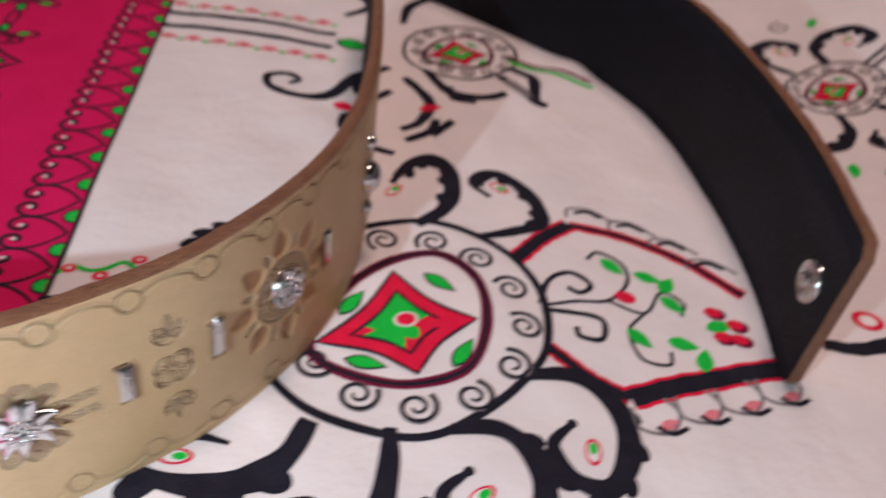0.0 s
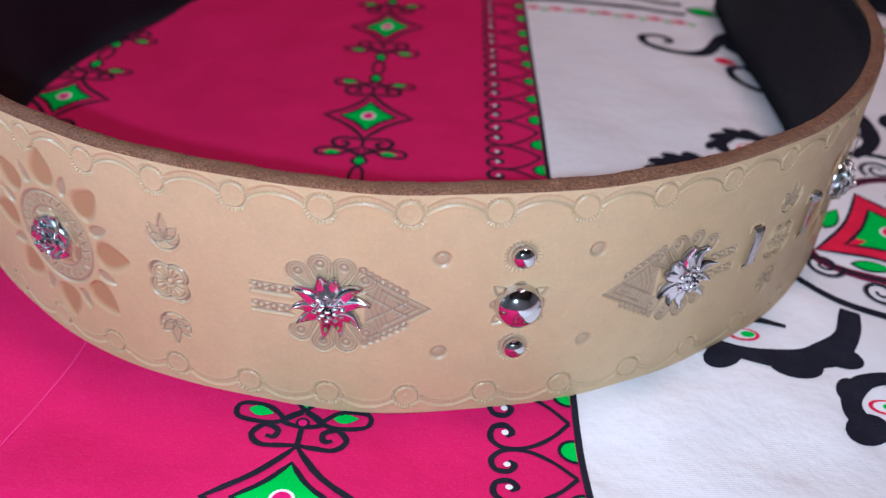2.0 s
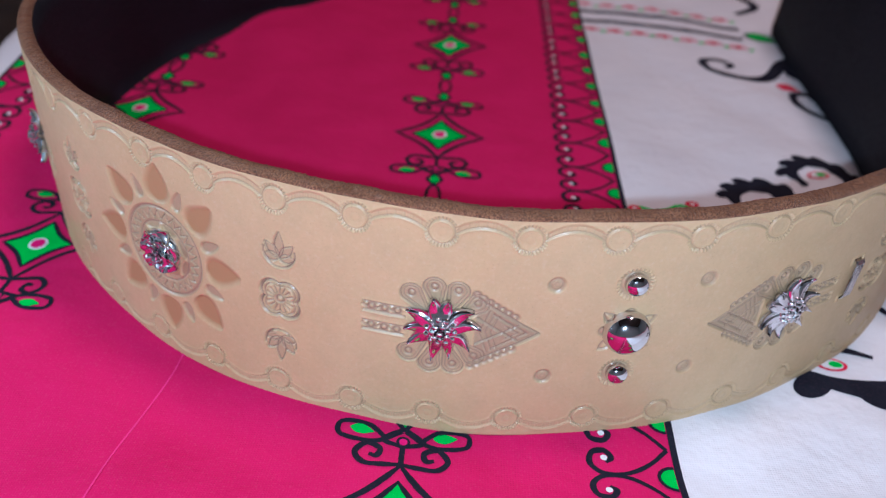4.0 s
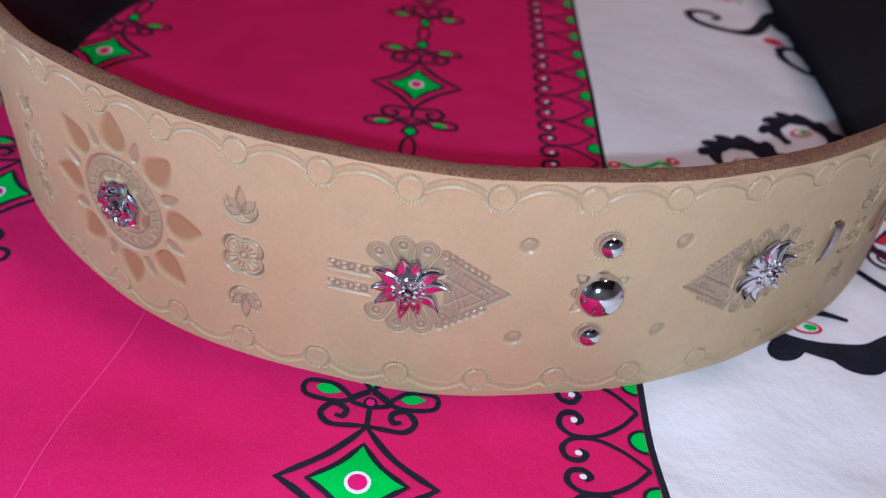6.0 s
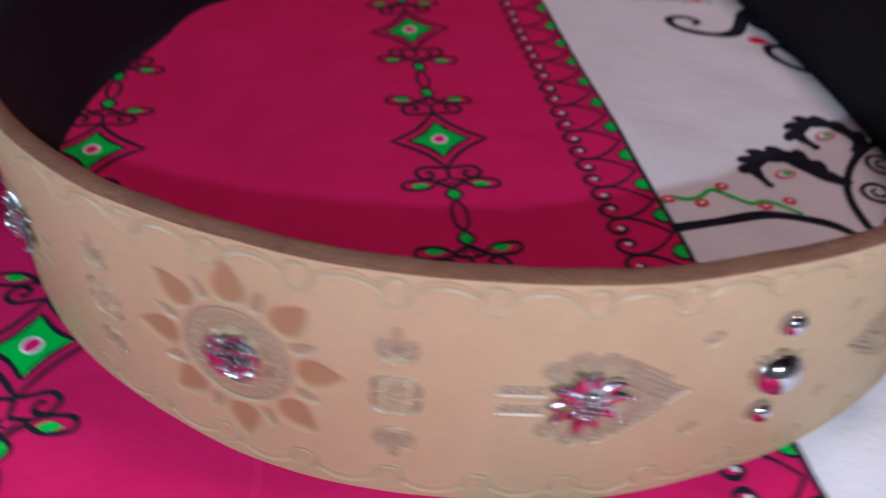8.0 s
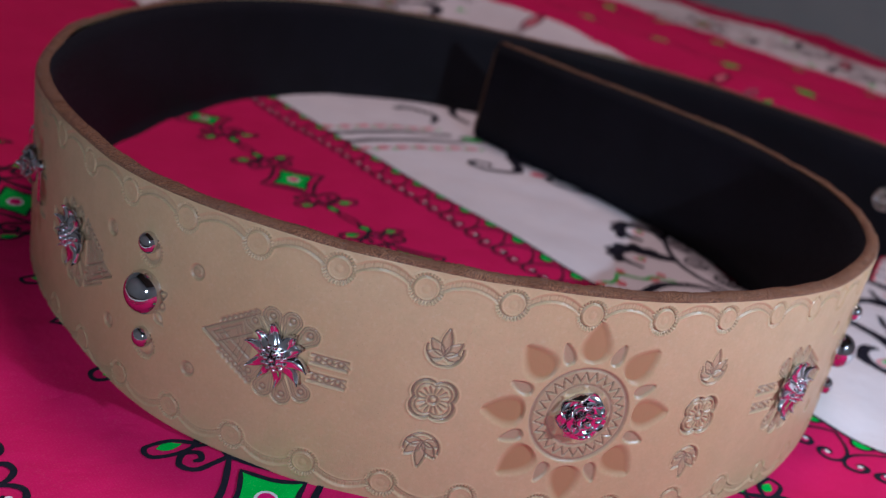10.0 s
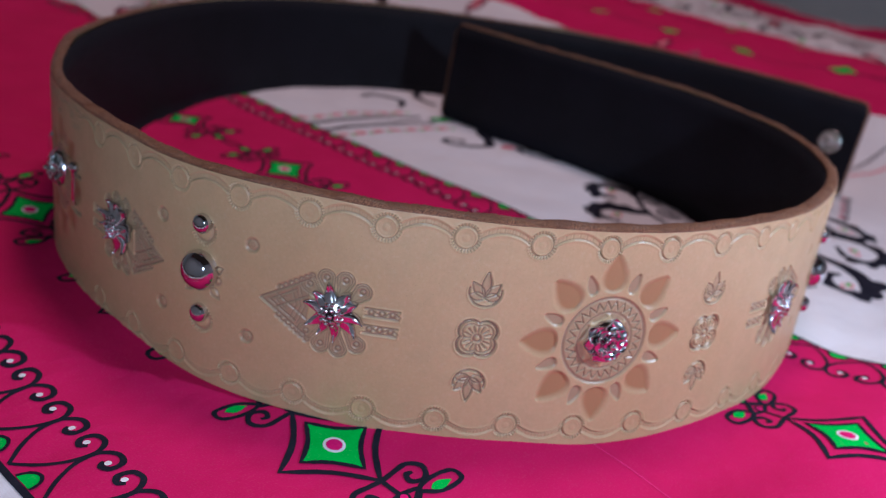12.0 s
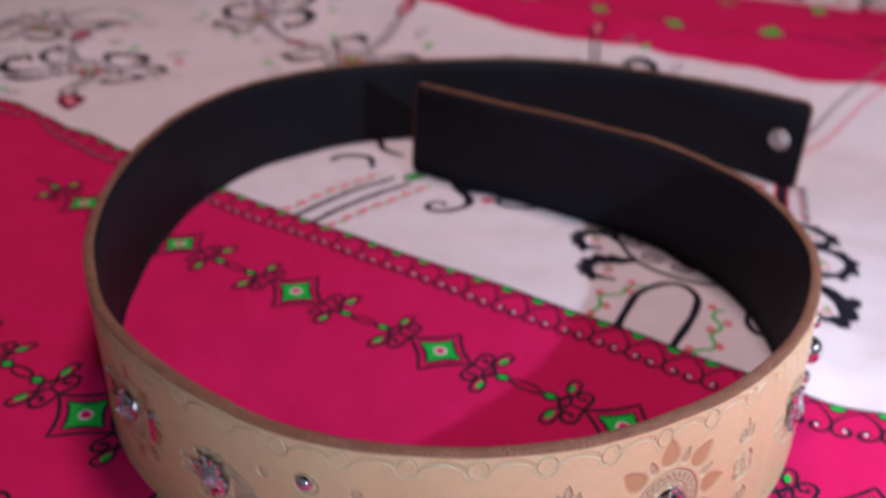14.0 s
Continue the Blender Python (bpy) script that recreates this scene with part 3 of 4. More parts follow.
upper.done("roundel_print", "round folk motif with black curls and double line")


def far_motif(cx, cy, s, turn):
    """The same family of printed motifs further off on the cover."""
    pr, at = roundel(cx, cy, s * 0.6)
    for k in range(8):
        a = turn + k * math.pi / 4

        def q(r, b):
            return cx + s * r * math.cos(a + b), cy + s * r * math.sin(a + b)

        if k % 4 == 0:
            pr.stroke([q(0.33, 0.1), q(1.05, 0.05)], 0.035 * s)
            pr.stroke([q(0.33, -0.1), q(1.05, -0.05)], 0.035 * s)
            pr.patch([q(1.05, 0), q(1.25, 0.1), q(1.5, 0), q(1.25, -0.1)], "u", 1)
            pr.patch([q(1.14, 0), q(1.25, 0.05), q(1.4, 0), q(1.25, -0.05)], "o", 2)
        else:
            feather(pr, [q(0.33, 0), q(0.55, 0.1), q(0.72, -0.05), q(0.78, -0.3), q(0.66, -0.5), q(0.55, -0.42)], q(0.62, -0.28), 0.075 * s, 3, 1, a)
            pr.leaf(*q(0.95, 0.05), 0.16 * s, 0.08 * s, a, "g" if k % 2 else "r", 1)
            pr.spiral(*q(0.98, 0.3), 0.09 * s, 1.4, a, 1, 0.022 * s, "y")
    pr.done("roundel_print")


far_motif(1.2, 7.5, 1.0, 0.9)
far_motif(3.3, 5.6, 1.0, 0.2)
far_motif(3.95, 2.9, 0.85, 3.6)
far_motif(2.1, 9.4, 1.0, 0.4)
far_motif(4.0, 7.7, 0.9, 1.1)
far_motif(8.9, 6.0, 1.1, 0.3)
far_motif(9.2, 3.2, 1.1, 0.9)
far_motif(9.0, 0.5, 1.1, 0.2)
far_motif(10.8, 4.6, 1.0, 0.5)

for column in (5.55, 7.15):
    far_band = Print()
    for k in range(11):
        y = -2.5 + 1.015 * k
        far_band.patch([(column + 0.13, y), (column, y + 0.13), (column - 0.13, y), (column, y - 0.13)], "g", 1, raw=True)
        far_band.stroke([(column + 0.19, y), (column, y + 0.19), (column - 0.19, y), (column, y - 0.19)], 0.02, closed=True, raw=True)
        far_band.stroke([(column, y + 0.2), (column + 0.03, y + 0.5), (column, y + 0.8)], 0.03)
    far_band.done("diamond_row_print")

outer = Print()
outer.disc(3.22, 1.0, 0.07, "r", 1, 0.8)
outer.disc(3.22, 1.0, 0.04, "w", 2, 0.8)
outer.stroke([(2.95, 0.86), (3.1, 0.84), (3.3, 0.9), (3.42, 1.05)], [0.06, 0.07, 0.05])
outer.spiral(5.9, 0.75, 0.16, 1.4, 1.0, 1, 0.05, "k")
outer.stroke([(3.6, 0.9), (4.2, 0.75), (5.2, 0.5), (6.1, 0.35)], 0.03, "y")
outer.stroke([(3.5, 0.8), (4.1, 0.6), (5.0, 0.3)], 0.03, "o")
outer.done("curl_print")

# a faint stitched seam running away from the belt
seam = Print()
seam.stroke([(-1.435, 0.6), (-1.44, 0.1), (-1.49, -0.22), (-1.50, -0.5), (-1.55, -1.2)], 0.005, "s", 0)
seam.done("seam")

# ---- the belt ----
H, T = 0.71, 0.046
LINE = spline([(2.72, 0.64), (2.80, 1.2), (2.81, 1.9), (2.71, 2.52), (2.45, 3.02), (2.05, 3.46), (1.57, 3.85), (1.03, 4.1), (0.38, 4.18), (-0.3, 4.02), (-0.9, 3.7), (-1.4, 3.3), (-1.84, 2.8), (-2.12, 2.3), (-2.236, 1.801), (-2.228, 1.345), (-2.141, 0.979), (-1.971, 0.651), (-1.742, 0.387), (-1.437, 0.164), (-1.07, 0.01), (-0.66, -0.052), (-0.25, -0.018), (0.09, 0.075), (0.4, 0.24), (0.7, 0.47), (0.94, 0.79), (1.09, 1.15), (1.155, 1.6), (1.17, 2.1), (1.165, 2.65), (1.2, 3.2)], 24)
ARC = np.concatenate([[0], np.cumsum(np.linalg.norm(np.diff(LINE, axis=0), axis=1))])
LENGTH = ARC[-1]


def along(x, y):
    return ARC[np.argmin((LINE[:, 0] - x) ** 2 + (LINE[:, 1] - y) ** 2)]


def course(s):
    """Place, direction and outward normal of the belt's middle line."""
    s = np.asarray(s, float)
    p = np.stack([np.interp(s, ARC, LINE[:, 0]), np.interp(s, ARC, LINE[:, 1])], -1)
    e = 0.03
    d = np.stack([np.interp(s + e, ARC, LINE[:, 0]) - np.interp(s - e, ARC, LINE[:, 0]), np.interp(s + e, ARC, LINE[:, 1]) - np.interp(s - e, ARC, LINE[:, 1])], -1)
    d /= np.linalg.norm(d, axis=-1, keepdims=True)
    return p, d, np.stack([d[..., 1], -d[..., 0]], -1) * OUT


OUT = 1.0
_, _, probe = course(along(-0.66, -0.03))
OUT = -1.0 if probe[1] > 0 else 1.0

LEAN = ((2.7, 0.64, 0.0), (-1.4, 3.3, 0.0), (-1.84, 2.8, 0.0), (-2.236, 1.8, -0.008), (-2.228, 1.345, 0.004), (-2.141, 0.979, 0.0), (-1.971, 0.651, -0.01), (-1.742, 0.387, -0.018), (-1.437, 0.164, -0.056), (-0.66, -0.052, -0.056), (0.4, 0.24, -0.018), (0.94, 0.79, -0.02), (1.155, 1.6, 0.0), (1.2, 3.2, 0.03))


def lean_at(s):
    """How far the belt's upper edge stands outside its foot."""
    return np.interp(s, [along(x, y) for x, y, _ in LEAN], [w for _, _, w in LEAN])


def sink_at(s):
    """The left and rear stretches press a little deeper into the soft cover."""
    return -0.023 * smoothstep(SUN - 0.9, SUN - 1.6, s)


SUN = along(-1.44, 0.2)
# distances from the sun motif along the belt, to the right and to the left
FLOWER = (0.384, -0.412)
EDEL = (0.823, -0.823)
DOME = (1.305, -1.26)
EDEL2 = (1.79, -1.655)
SLOT1, SLOT2 = along(0.485, 0.315) - SUN, along(0.695, 0.48) - SUN
ROSES = (along(0.88, 0.70) - SUN, -2.2)
SLOT3 = along(0.99, 0.89) - SUN
DOME2 = (along(1.11, 1.32) - SUN, None)
SLOTS = (SLOT1, SLOT2, SLOT3, -2.0, -2.4)
MID, LOWER = 0.378, 0.352
# the fittings sit a little lower on the left half
ROW, CENTRE = (0.372, 0.366), (-0.012, 0.362)


class Tooling:
    """Height and tint of the tooled leather over the belt's length (s, from the sun motif) and height (z)."""

    def __init__(self, s, z):
        self.S, self.Z = np.meshgrid(s, z)
        self.h = np.zeros_like(self.S)
        self.burr = np.zeros_like(self.S)
        self.tool = np.zeros_like(self.S)
        self.petal = np.zeros_like(self.S)

    def window(self, s, z, r):
        i = np.searchsorted(self.S[0], (s - r, s + r))
        j = np.searchsorted(self.Z[:, 0], (z - r, z + r))
        return slice(j[0], j[1]), slice(i[0], i[1])

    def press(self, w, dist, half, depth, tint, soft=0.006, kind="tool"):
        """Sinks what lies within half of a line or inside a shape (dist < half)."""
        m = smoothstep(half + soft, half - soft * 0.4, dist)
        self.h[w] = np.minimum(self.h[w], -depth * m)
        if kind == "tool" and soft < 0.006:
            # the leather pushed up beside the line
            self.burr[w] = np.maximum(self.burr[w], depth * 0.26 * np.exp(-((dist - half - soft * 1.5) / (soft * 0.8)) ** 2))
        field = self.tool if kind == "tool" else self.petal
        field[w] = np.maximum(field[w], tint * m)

    def local(self, s, z, r, turn=0.0):
        w = self.window(s, z, r)
        x, y = self.S[w] - s, self.Z[w] - z
        c, k = math.cos(turn), math.sin(turn)
        return w, x * c + y * k, -x * k + y * c

    def ring(self, s, z, r, wide, depth, tint, teeth=0, squash=1.0):
        w, x, y = self.local(s, z, r + 0.05)
        rad = np.hypot(x, y / squash)
        self.press(w, np.abs(rad - r), wide, depth, tint)
        if teeth:
            a = np.arctan2(y, x) * teeth / (2 * np.pi)
            saw = np.abs(a - np.round(a)) * 2 * np.pi * r / teeth
            self.press(w, np.maximum(np.abs(rad - r - wide * 1.2) - 0.008, saw), 0.0008, depth * 0.8, tint, 0.0018)

    def loop(self, s, z, length, r0, r1, turn, depth, tint, inner=True):
        """The outline of a drop that widens outwards, drawn with thin pressed lines."""
        w, x, y = self.local(s, z, length + r1 + 0.02, turn)
        u = np.clip(x / length, 0, 1)
        d = np.hypot(x - u * length, y) - (r0 + (r1 - r0) * u)
        self.press(w, d, 0.0, depth * 0.3, tint * 0.45, 0.003)
        self.press(w, np.abs(d), 0.0012, depth, tint, 0.0022)
        if inner:
            self.press(w, np.abs(d + 0.0085), 0.001, depth * 0.9, tint * 0.9, 0.002)

    def drop(self, s, z, length, wide, turn, depth, tint, kind="tool", rim=True, hollow=0.0):
        """A pointed drop from its round foot at (s, z) outwards."""
        w, x, y = self.local(s, z, length * 1.15, turn)
        u = np.clip(x / length, 0, 1)
        half = wide / 2 * np.sin(np.pi * np.clip(u, 0, 1) ** 0.62) ** 0.8
        d = np.abs(y) - half + np.where((x < 0) | (x > length), 0.03, 0)
        if hollow:
            self.press(w, np.abs(d + hollow), hollow * 0.55, depth, tint, 0.003, kind)
        else:
            self.press(w, d + (0.006 if kind == "petal" else 0), 0.0, depth, tint, 0.02 if kind == "petal" else 0.007, kind)

    def bar(self, s, z, length, wide, turn, depth, tint):
        w, x, y = self.local(s, z, length * 0.6 + wide + 0.02, turn)
        self.press(w, np.maximum(np.abs(x) - length / 2, np.abs(y) - wide / 2), 0.0, depth, tint, 0.003)

    def poly_line(self, pts, wide, depth, tint):
        for (a, b), (c, d) in zip(pts[:-1], pts[1:]):
            self.bar((a + c) / 2, (b + d) / 2, math.hypot(c - a, d - b) + wide, wide, math.atan2(d - b, c - a), depth, tint)

    # the stamps
    def scallops(self, z, up, lo, hi, phase):
        """Toothed rounds joined by hatched arcs."""
        step = 0.2165
        for k in range(math.ceil((lo - phase) / step), int((hi - phase) / step)):
            s = phase + k * step
            self.ring(s, z, 0.012, 0.0015, 0.0012, 0.05)
            w, x, y = self.local(s, z, 0.05)
            rad = np.hypot(x, y)
            self.press(w, np.abs(rad - 0.033), 0.0014, 0.008, 0.4, 0.0022)
            a = np.arctan2(y, x) * 28 / (2 * np.pi)
            saw = np.abs(a - np.round(a)) * 2 * np.pi * 0.037 / 28
            self.press(w, np.maximum(np.abs(rad - 0.037) - 0.004, saw), 0.0009, 0.008, 0.5, 0.0018)
            w = self.window(s + step / 2, z, step / 2)
            x, y = self.S[w] - s - step / 2, self.Z[w] - z
            run = np.clip(np.abs(x) / (step / 2 - 0.03), 0, 1.2)
            arc = up * (0.030 * (1 - run ** 2) + 0.004)
            inside = np.where(np.abs(x) < step / 2 - 0.038, 0, 0.05)
            self.press(w, np.abs(y - arc) + inside, 0.007, 0.004, 0.12, 0.005)
            self.press(w, np.abs(y - arc + up * 0.009) + inside, 0.0012, 0.008, 0.5, 0.0025)
            fine = np.abs(x / 0.0072 - np.round(x / 0.0072)) * 0.0072
            self.press(w, np.maximum(np.abs(y - arc) - 0.006, fine) + inside, 0.0006, 0.006, 0.22, 0.0014)

    def sun(self, s, z, k=1.0):
        for r, wide in ((0.138, 0.0035), (0.092, 0.003)):
            self.ring(s, z, r * k, wide, 0.007, 0.7)
        w, x, y = self.local(s, z, 0.15 * k)
        rad = np.hypot(x, y)
        self.press(w, np.abs(rad - 0.115 * k), 0.022 * k, 0.003, 0.35, 0.004)
        a = np.arctan2(y, x) * 26 / (2 * np.pi)
        tri = np.abs(a - np.floor(a) - 0.5) * 2
        self.press(w, np.abs(rad - (0.102 + 0.026 * tri) * k), 0.0035, 0.009, 0.8, 0.003)
        for n in range(8):
            a = n * math.pi / 4 + 0.04
            cs, sn = math.cos(a), math.sin(a)
            self.drop(s + 0.158 * k * cs, z + 0.158 * k * sn, 0.116 * k, 0.082 * k, a, 0.009, 1.0, "petal")
            a += math.pi / 8
            cs, sn = math.cos(a), math.sin(a)
            self.drop(s + 0.162 * k * cs, z + 0.162 * k * sn, 0.066 * k, 0.03 * k, a, 0.008, 0.5)
            self.drop(s + 0.07 * k * cs, z + 0.07 * k * sn, 0.03 * k, 0.05 * k, a, 0.006, 0.4)

    def blossom(self, s, z):
        w, x, y = self.local(s, z, 0.09)
        rad, a = np.hypot(x, y), np.arctan2(y, x)
        rim = 0.046 + 0.018 * np.abs(np.cos(2 * (a - math.pi / 4))) ** 0.7
        self.press(w, np.abs(rad - rim), 0.0035, 0.009, 0.85, 0.003)
        self.press(w, np.abs(rad - rim + 0.012), 0.002, 0.006, 0.6, 0.003)
        self.press(w, np.abs(rad - 0.011), 0.003, 0.007, 0.7, 0.003)
        for n in range(16):
            b = n * math.pi / 8
            self.bar(s + 0.03 * math.cos(b), z + 0.03 * math.sin(b), 0.022, 0.003, b, 0.006, 0.7)

    def lens(self, s, z, length, wide, turn, depth, tint):
        """The outline of a pointed leaf from its foot at (s, z)."""
        w, x, y = self.local(s, z, length + 0.02, turn)
        u = np.clip(x / length, 0, 1)
        d = np.abs(y) - wide / 2 * np.sin(np.pi * u ** 0.9) + np.where((x < 0) | (x > length), 0.02, 0)
        self.press(w, d, 0.0, depth * 0.35, tint * 0.35, 0.002)
        self.press(w, np.abs(d), 0.0014, depth, tint, 0.0022)

    def sprig(self, s, z, up):
        """Five leaves rising from a rounded cup."""
        for b, size in ((-1.45, 0.046), (-0.72, 0.062), (0.0, 0.082), (0.72, 0.062), (1.45, 0.046)):
            self.lens(s, z - up * 0.032, size, 0.026, (math.pi / 2) * up + b, 0.009, 0.9)
        w, x, y = self.local(s, z - up * 0.012, 0.08)
        cup = np.abs(np.hypot(x, y) - 0.046) + np.where(y * up > 0.012, 0.03, 0)
        self.press(w, cup, 0.0018, 0.009, 0.9, 0.0025)

    def parzenica(self, s, z, way):
        """Loops round the flower, a latticed arrow one way and two wavy bars the other."""
        for n in range(8):
            a = (0.75, 1.26, 1.76, 2.28)[n % 4] * (1 if n < 4 else -1)
            a = a if way > 0 else math.pi - a
            cs, sn = math.cos(a), math.sin(a)
            self.loop(s + 0.056 * cs, z + 0.056 * sn, 0.068, 0.008, 0.029, a, 0.008, 0.85)
            self.ring(s + 0.124 * cs, z + 0.124 * sn, 0.009, 0.0022, 0.008, 0.8)
        w, x, y = self.local(s, z, 0.3)
        x = x * way
        edge = np.abs(np.abs(y) - (0.255 - x) * 0.62) + np.where((x < 0.09) | (x > 0.258), 0.05, 0)
        self.press(w, np.maximum(np.abs(y) - (0.25 - x) * 0.62, np.maximum(0.09 - x, x - 0.255)), 0.0, 0.0035, 0.5, 0.004)
        self.press(w, edge, 0.003, 0.009, 0.8, 0.003)
        edge2 = np.abs(np.abs(y) - (0.222 - x) * 0.62) + np.where((x < 0.13) | (x > 0.225), 0.05, 0)
        self.press(w, edge2, 0.003, 0.008, 0.75, 0.003)
        cross = np.abs(np.abs(y) - np.abs(x - 0.16) * 0.62) + np.where((x < 0.09) | (x > 0.20), 0.05, 0)
        self.press(w, cross, 0.003, 0.009, 0.8, 0.003)
        meander = np.abs(np.abs(y) - (0.20 - x) * 0.62) + np.where((x < 0.165) | (x > 0.2), 0.05, 0)
        self.press(w, meander, 0.002, 0.008, 0.8, 0.002)
        for q in (0.10, 0.115, 0.13):
            rung = np.abs(x - q - 0.35 * np.abs(y)) + np.where(np.abs(y) > (0.235 - x) * 0.62, 0.05, 0)
            self.press(w, rung, 0.0016, 0.007, 0.75, 0.002)
        for n in range(7):
            for sgn in (1, -1):
                q = 0.085 + 0.017 * n
                self.ring(s + way * q, z + sgn * ((0.262 - q) * 0.62 + 0.004), 0.008, 0.0025, 0.007, 0.7)
        for sgn in (1, -1):
            q = z + sgn * 0.030
            self.bar(s - way * 0.15, q + 0.013, 0.11, 0.005, 0, 0.007, 0.7)
            self.bar(s - way * 0.15, q - 0.013, 0.11, 0.005, 0, 0.007, 0.7)
            for n in range(3):
                self.ring(s - way * (0.115 + 0.034 * n), q, 0.0085, 0.002, 0.007, 0.8)
                self.bar(s - way * (0.132 + 0.034 * n), q, 0.018, 0.0035, 0.7 if n % 2 else -0.7, 0.007, 0.7)

    def scaled(self, stamp, s, z, k, way):
        """Draws a stamp k times its size."""
        keep = self.S, self.Z
        self.S, self.Z = s + (keep[0] - s) / k, z + (keep[1] - z) / k
        stamp(s, z, way)
        self.S, self.Z = keep

    def dot(self, s, z):
        self.ring(s, z, 0.016, 0.004, 0.008, 0.5)
        self.ring(s, z, 0.006, 0.003, 0.005, 0.4)

    def rays(self, s, z):
        for a in (0.55, 2.4, 3.9, 5.6):
            self.drop(s + 0.045 * math.cos(a), z + 0.045 * math.sin(a), 0.048, 0.036, a, 0.007, 0.65, hollow=0.006)
        for a in (1.5, 0.0, 3.14):
            self.ring(s + 0.055 * math.cos(a), z + 0.055 * math.sin(a), 0.012, 0.003, 0.006, 0.6)

    def seat(self, s, z, r):
        self.ring(s, z, r, 0.004, 0.007, 0.45, 26)


def tool_leather(s, z):
    t = Tooling(s, z)
    lo, hi = s[0], s[-1]
    ph = along(-0.476, -0.02) - SUN
    t.scallops(0.653, 1, lo + 0.2, hi - 0.2, ph)
    t.scallops(0.068, -1, lo + 0.2, hi - 0.2, ph)
    t.sun(*CENTRE)
    for n, way in ((0, 1), (1, -1)):
        for q in (FLOWER[n], (SLOT1 + SLOT2) / 2) if way > 0 else (FLOWER[n],):
            base = LOWER
            t.blossom(q, base)
            t.sprig(q, base + 0.16, 1)
            t.sprig(q, base - 0.162, -1)
        t.scaled(t.parzenica, EDEL[n], ROW[n] - 0.004, 1.0 if way > 0 else 0.9, way)
        t.scaled(t.parzenica, EDEL2[n], ROW[n] - 0.004, 0.97 if way > 0 else 0.9, -way)
        t.rays(DOME[n], ROW[n])
        for dz in (0.15, -0.145):
            t.seat(DOME[n], ROW[n] + dz, 0.034)
        for ds in (0.2, -0.2) if way > 0 else (0.17, -0.17):
            for dz in (0.15, -0.15):
                t.dot(DOME[n] + ds, ROW[n] + dz)
        t.sun(ROSES[n], MID, 0.85)
    # cuts for the loops, their full dark tint painting in the shade of the holes
    for q in SLOTS:
        for dz in (0.068, -0.068):
            t.bar(q, MID + dz, 0.04, 0.012, 0, 0.016, 1.0)
    return t


def build_belt():
    belt = new("belt")
    tagged(belt, "wide tan tooled leather belt with silver studs standing coiled on cloth", "belt")
    fine = np.arange(-1.95, SLOT3 + 0.12, 0.0027)
    s0, s1 = -SUN, LENGTH - SUN
    left = np.arange(s0, fine[0] - 0.015, 0.03)
    right = np.arange(fine[-1] + 0.03, s1, 0.03)
    s = np.concatenate([left, fine, right, [s1]])
    z = np.linspace(0.0, H, 256)
    t = tool_leather(s, z)
    p, d, n = course(s + SUN)
    roll = -0.002 * (smoothstep(0.006, 0.0, z) + smoothstep(H - 0.006, H, z))
    off = T / 2 + 0.8 * t.h + np.where(t.h > -0.0015, t.burr, 0.35 * t.burr) + roll[:, None]
    ends = smoothstep(0.05, 0.0, s - s0) + smoothstep(s1 - 0.05, s1, s)
    # rounded corners at both ends
    inset = 0.06 * ends ** 2
    zz = inset[None, :] + z[:, None] * (1 - 2 * inset[None, :] / H)
    lift = np.array([cloth_height(x, y) for x, y in p[::6]])
    lift = np.interp(s, s[::6][:len(lift)], lift) * 0.5
    zz = zz + (np.minimum(lift, 0.03) + sink_at(s + SUN))[None, :] - 0.004
    lean = lean_at(s + SUN)
    off = off + lean[None, :] * (z / H)[:, None]
    outer = np.stack([p[None, :, 0] + n[None, :, 0] * off, p[None, :, 1] + n[None, :, 1] * off, zz], -1)
    ns, nz = len(s), len(z)

    def rim(offset, dz, at_top):
        base = zz[-1] if at_top else zz[0]
        offset = offset + lean * at_top
        return np.stack([p[:, 0] + n[:, 0] * offset, p[:, 1] + n[:, 1] * offset, base + dz], -1)

    top = [rim(T / 2 - 0.006, 0.004, True), rim(0.0, 0.007, True), rim(-T / 2 + 0.007, 0.006, True), rim(-T / 2, 0.0, True)]
    low = [rim(T / 2 - 0.013, -0.005, False), rim(-T / 2 + 0.007, -0.005, False), rim(-T / 2, 0.0, False)]
    grit = np.random.default_rng(5)
    for k, r in enumerate(top[:3]):
        r[:, 2] += grit.normal(0, 0.0009, len(s)) + 0.002 * np.sin(s * 31 + k)
        r[:, :2] += n * grit.normal(0, 0.0012, (len(s), 1))
    rows = low[::-1] + list(outer) + top
    grid = np.concatenate([r[None] for r in rows], 0)
    nr = len(rows)
    verts = grid.reshape(-1, 3)
    i, j = np.meshgrid(np.arange(ns - 1), np.arange(nr - 1))
    a = (j * ns + i).ravel()
    quads = np.stack([a, a + 1, a + 1 + ns, a + ns], 1)
    face_way = np.cross(verts[a[0] + 1 + 9 * ns] - verts[a[0] + 9 * ns], verts[a[0] + 10 * ns] - verts[a[0] + 9 * ns])
    if face_way[0] * n[0, 0] + face_way[1] * n[0, 1] < 0:
        quads = quads[:, ::-1]
    which = np.where((j >= len(low)) & (j < len(low) + nz - 3), 0, 1).ravel()
    # close the two cut ends
    caps = [[r * ns for r in range(nr)], [r * ns + ns - 1 for r in range(nr)][::-1]]
    faces = quads.tolist() + caps
    which = np.concatenate([which, [1, 1]])
    strap = mesh_object("strap", verts, faces, [LEATHER, EDGE], belt, "tan leather with stamped folk ornament", which)
    me = strap.data
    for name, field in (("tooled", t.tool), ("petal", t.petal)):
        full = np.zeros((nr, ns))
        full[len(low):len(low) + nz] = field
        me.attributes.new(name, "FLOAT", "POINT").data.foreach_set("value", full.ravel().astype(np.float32))
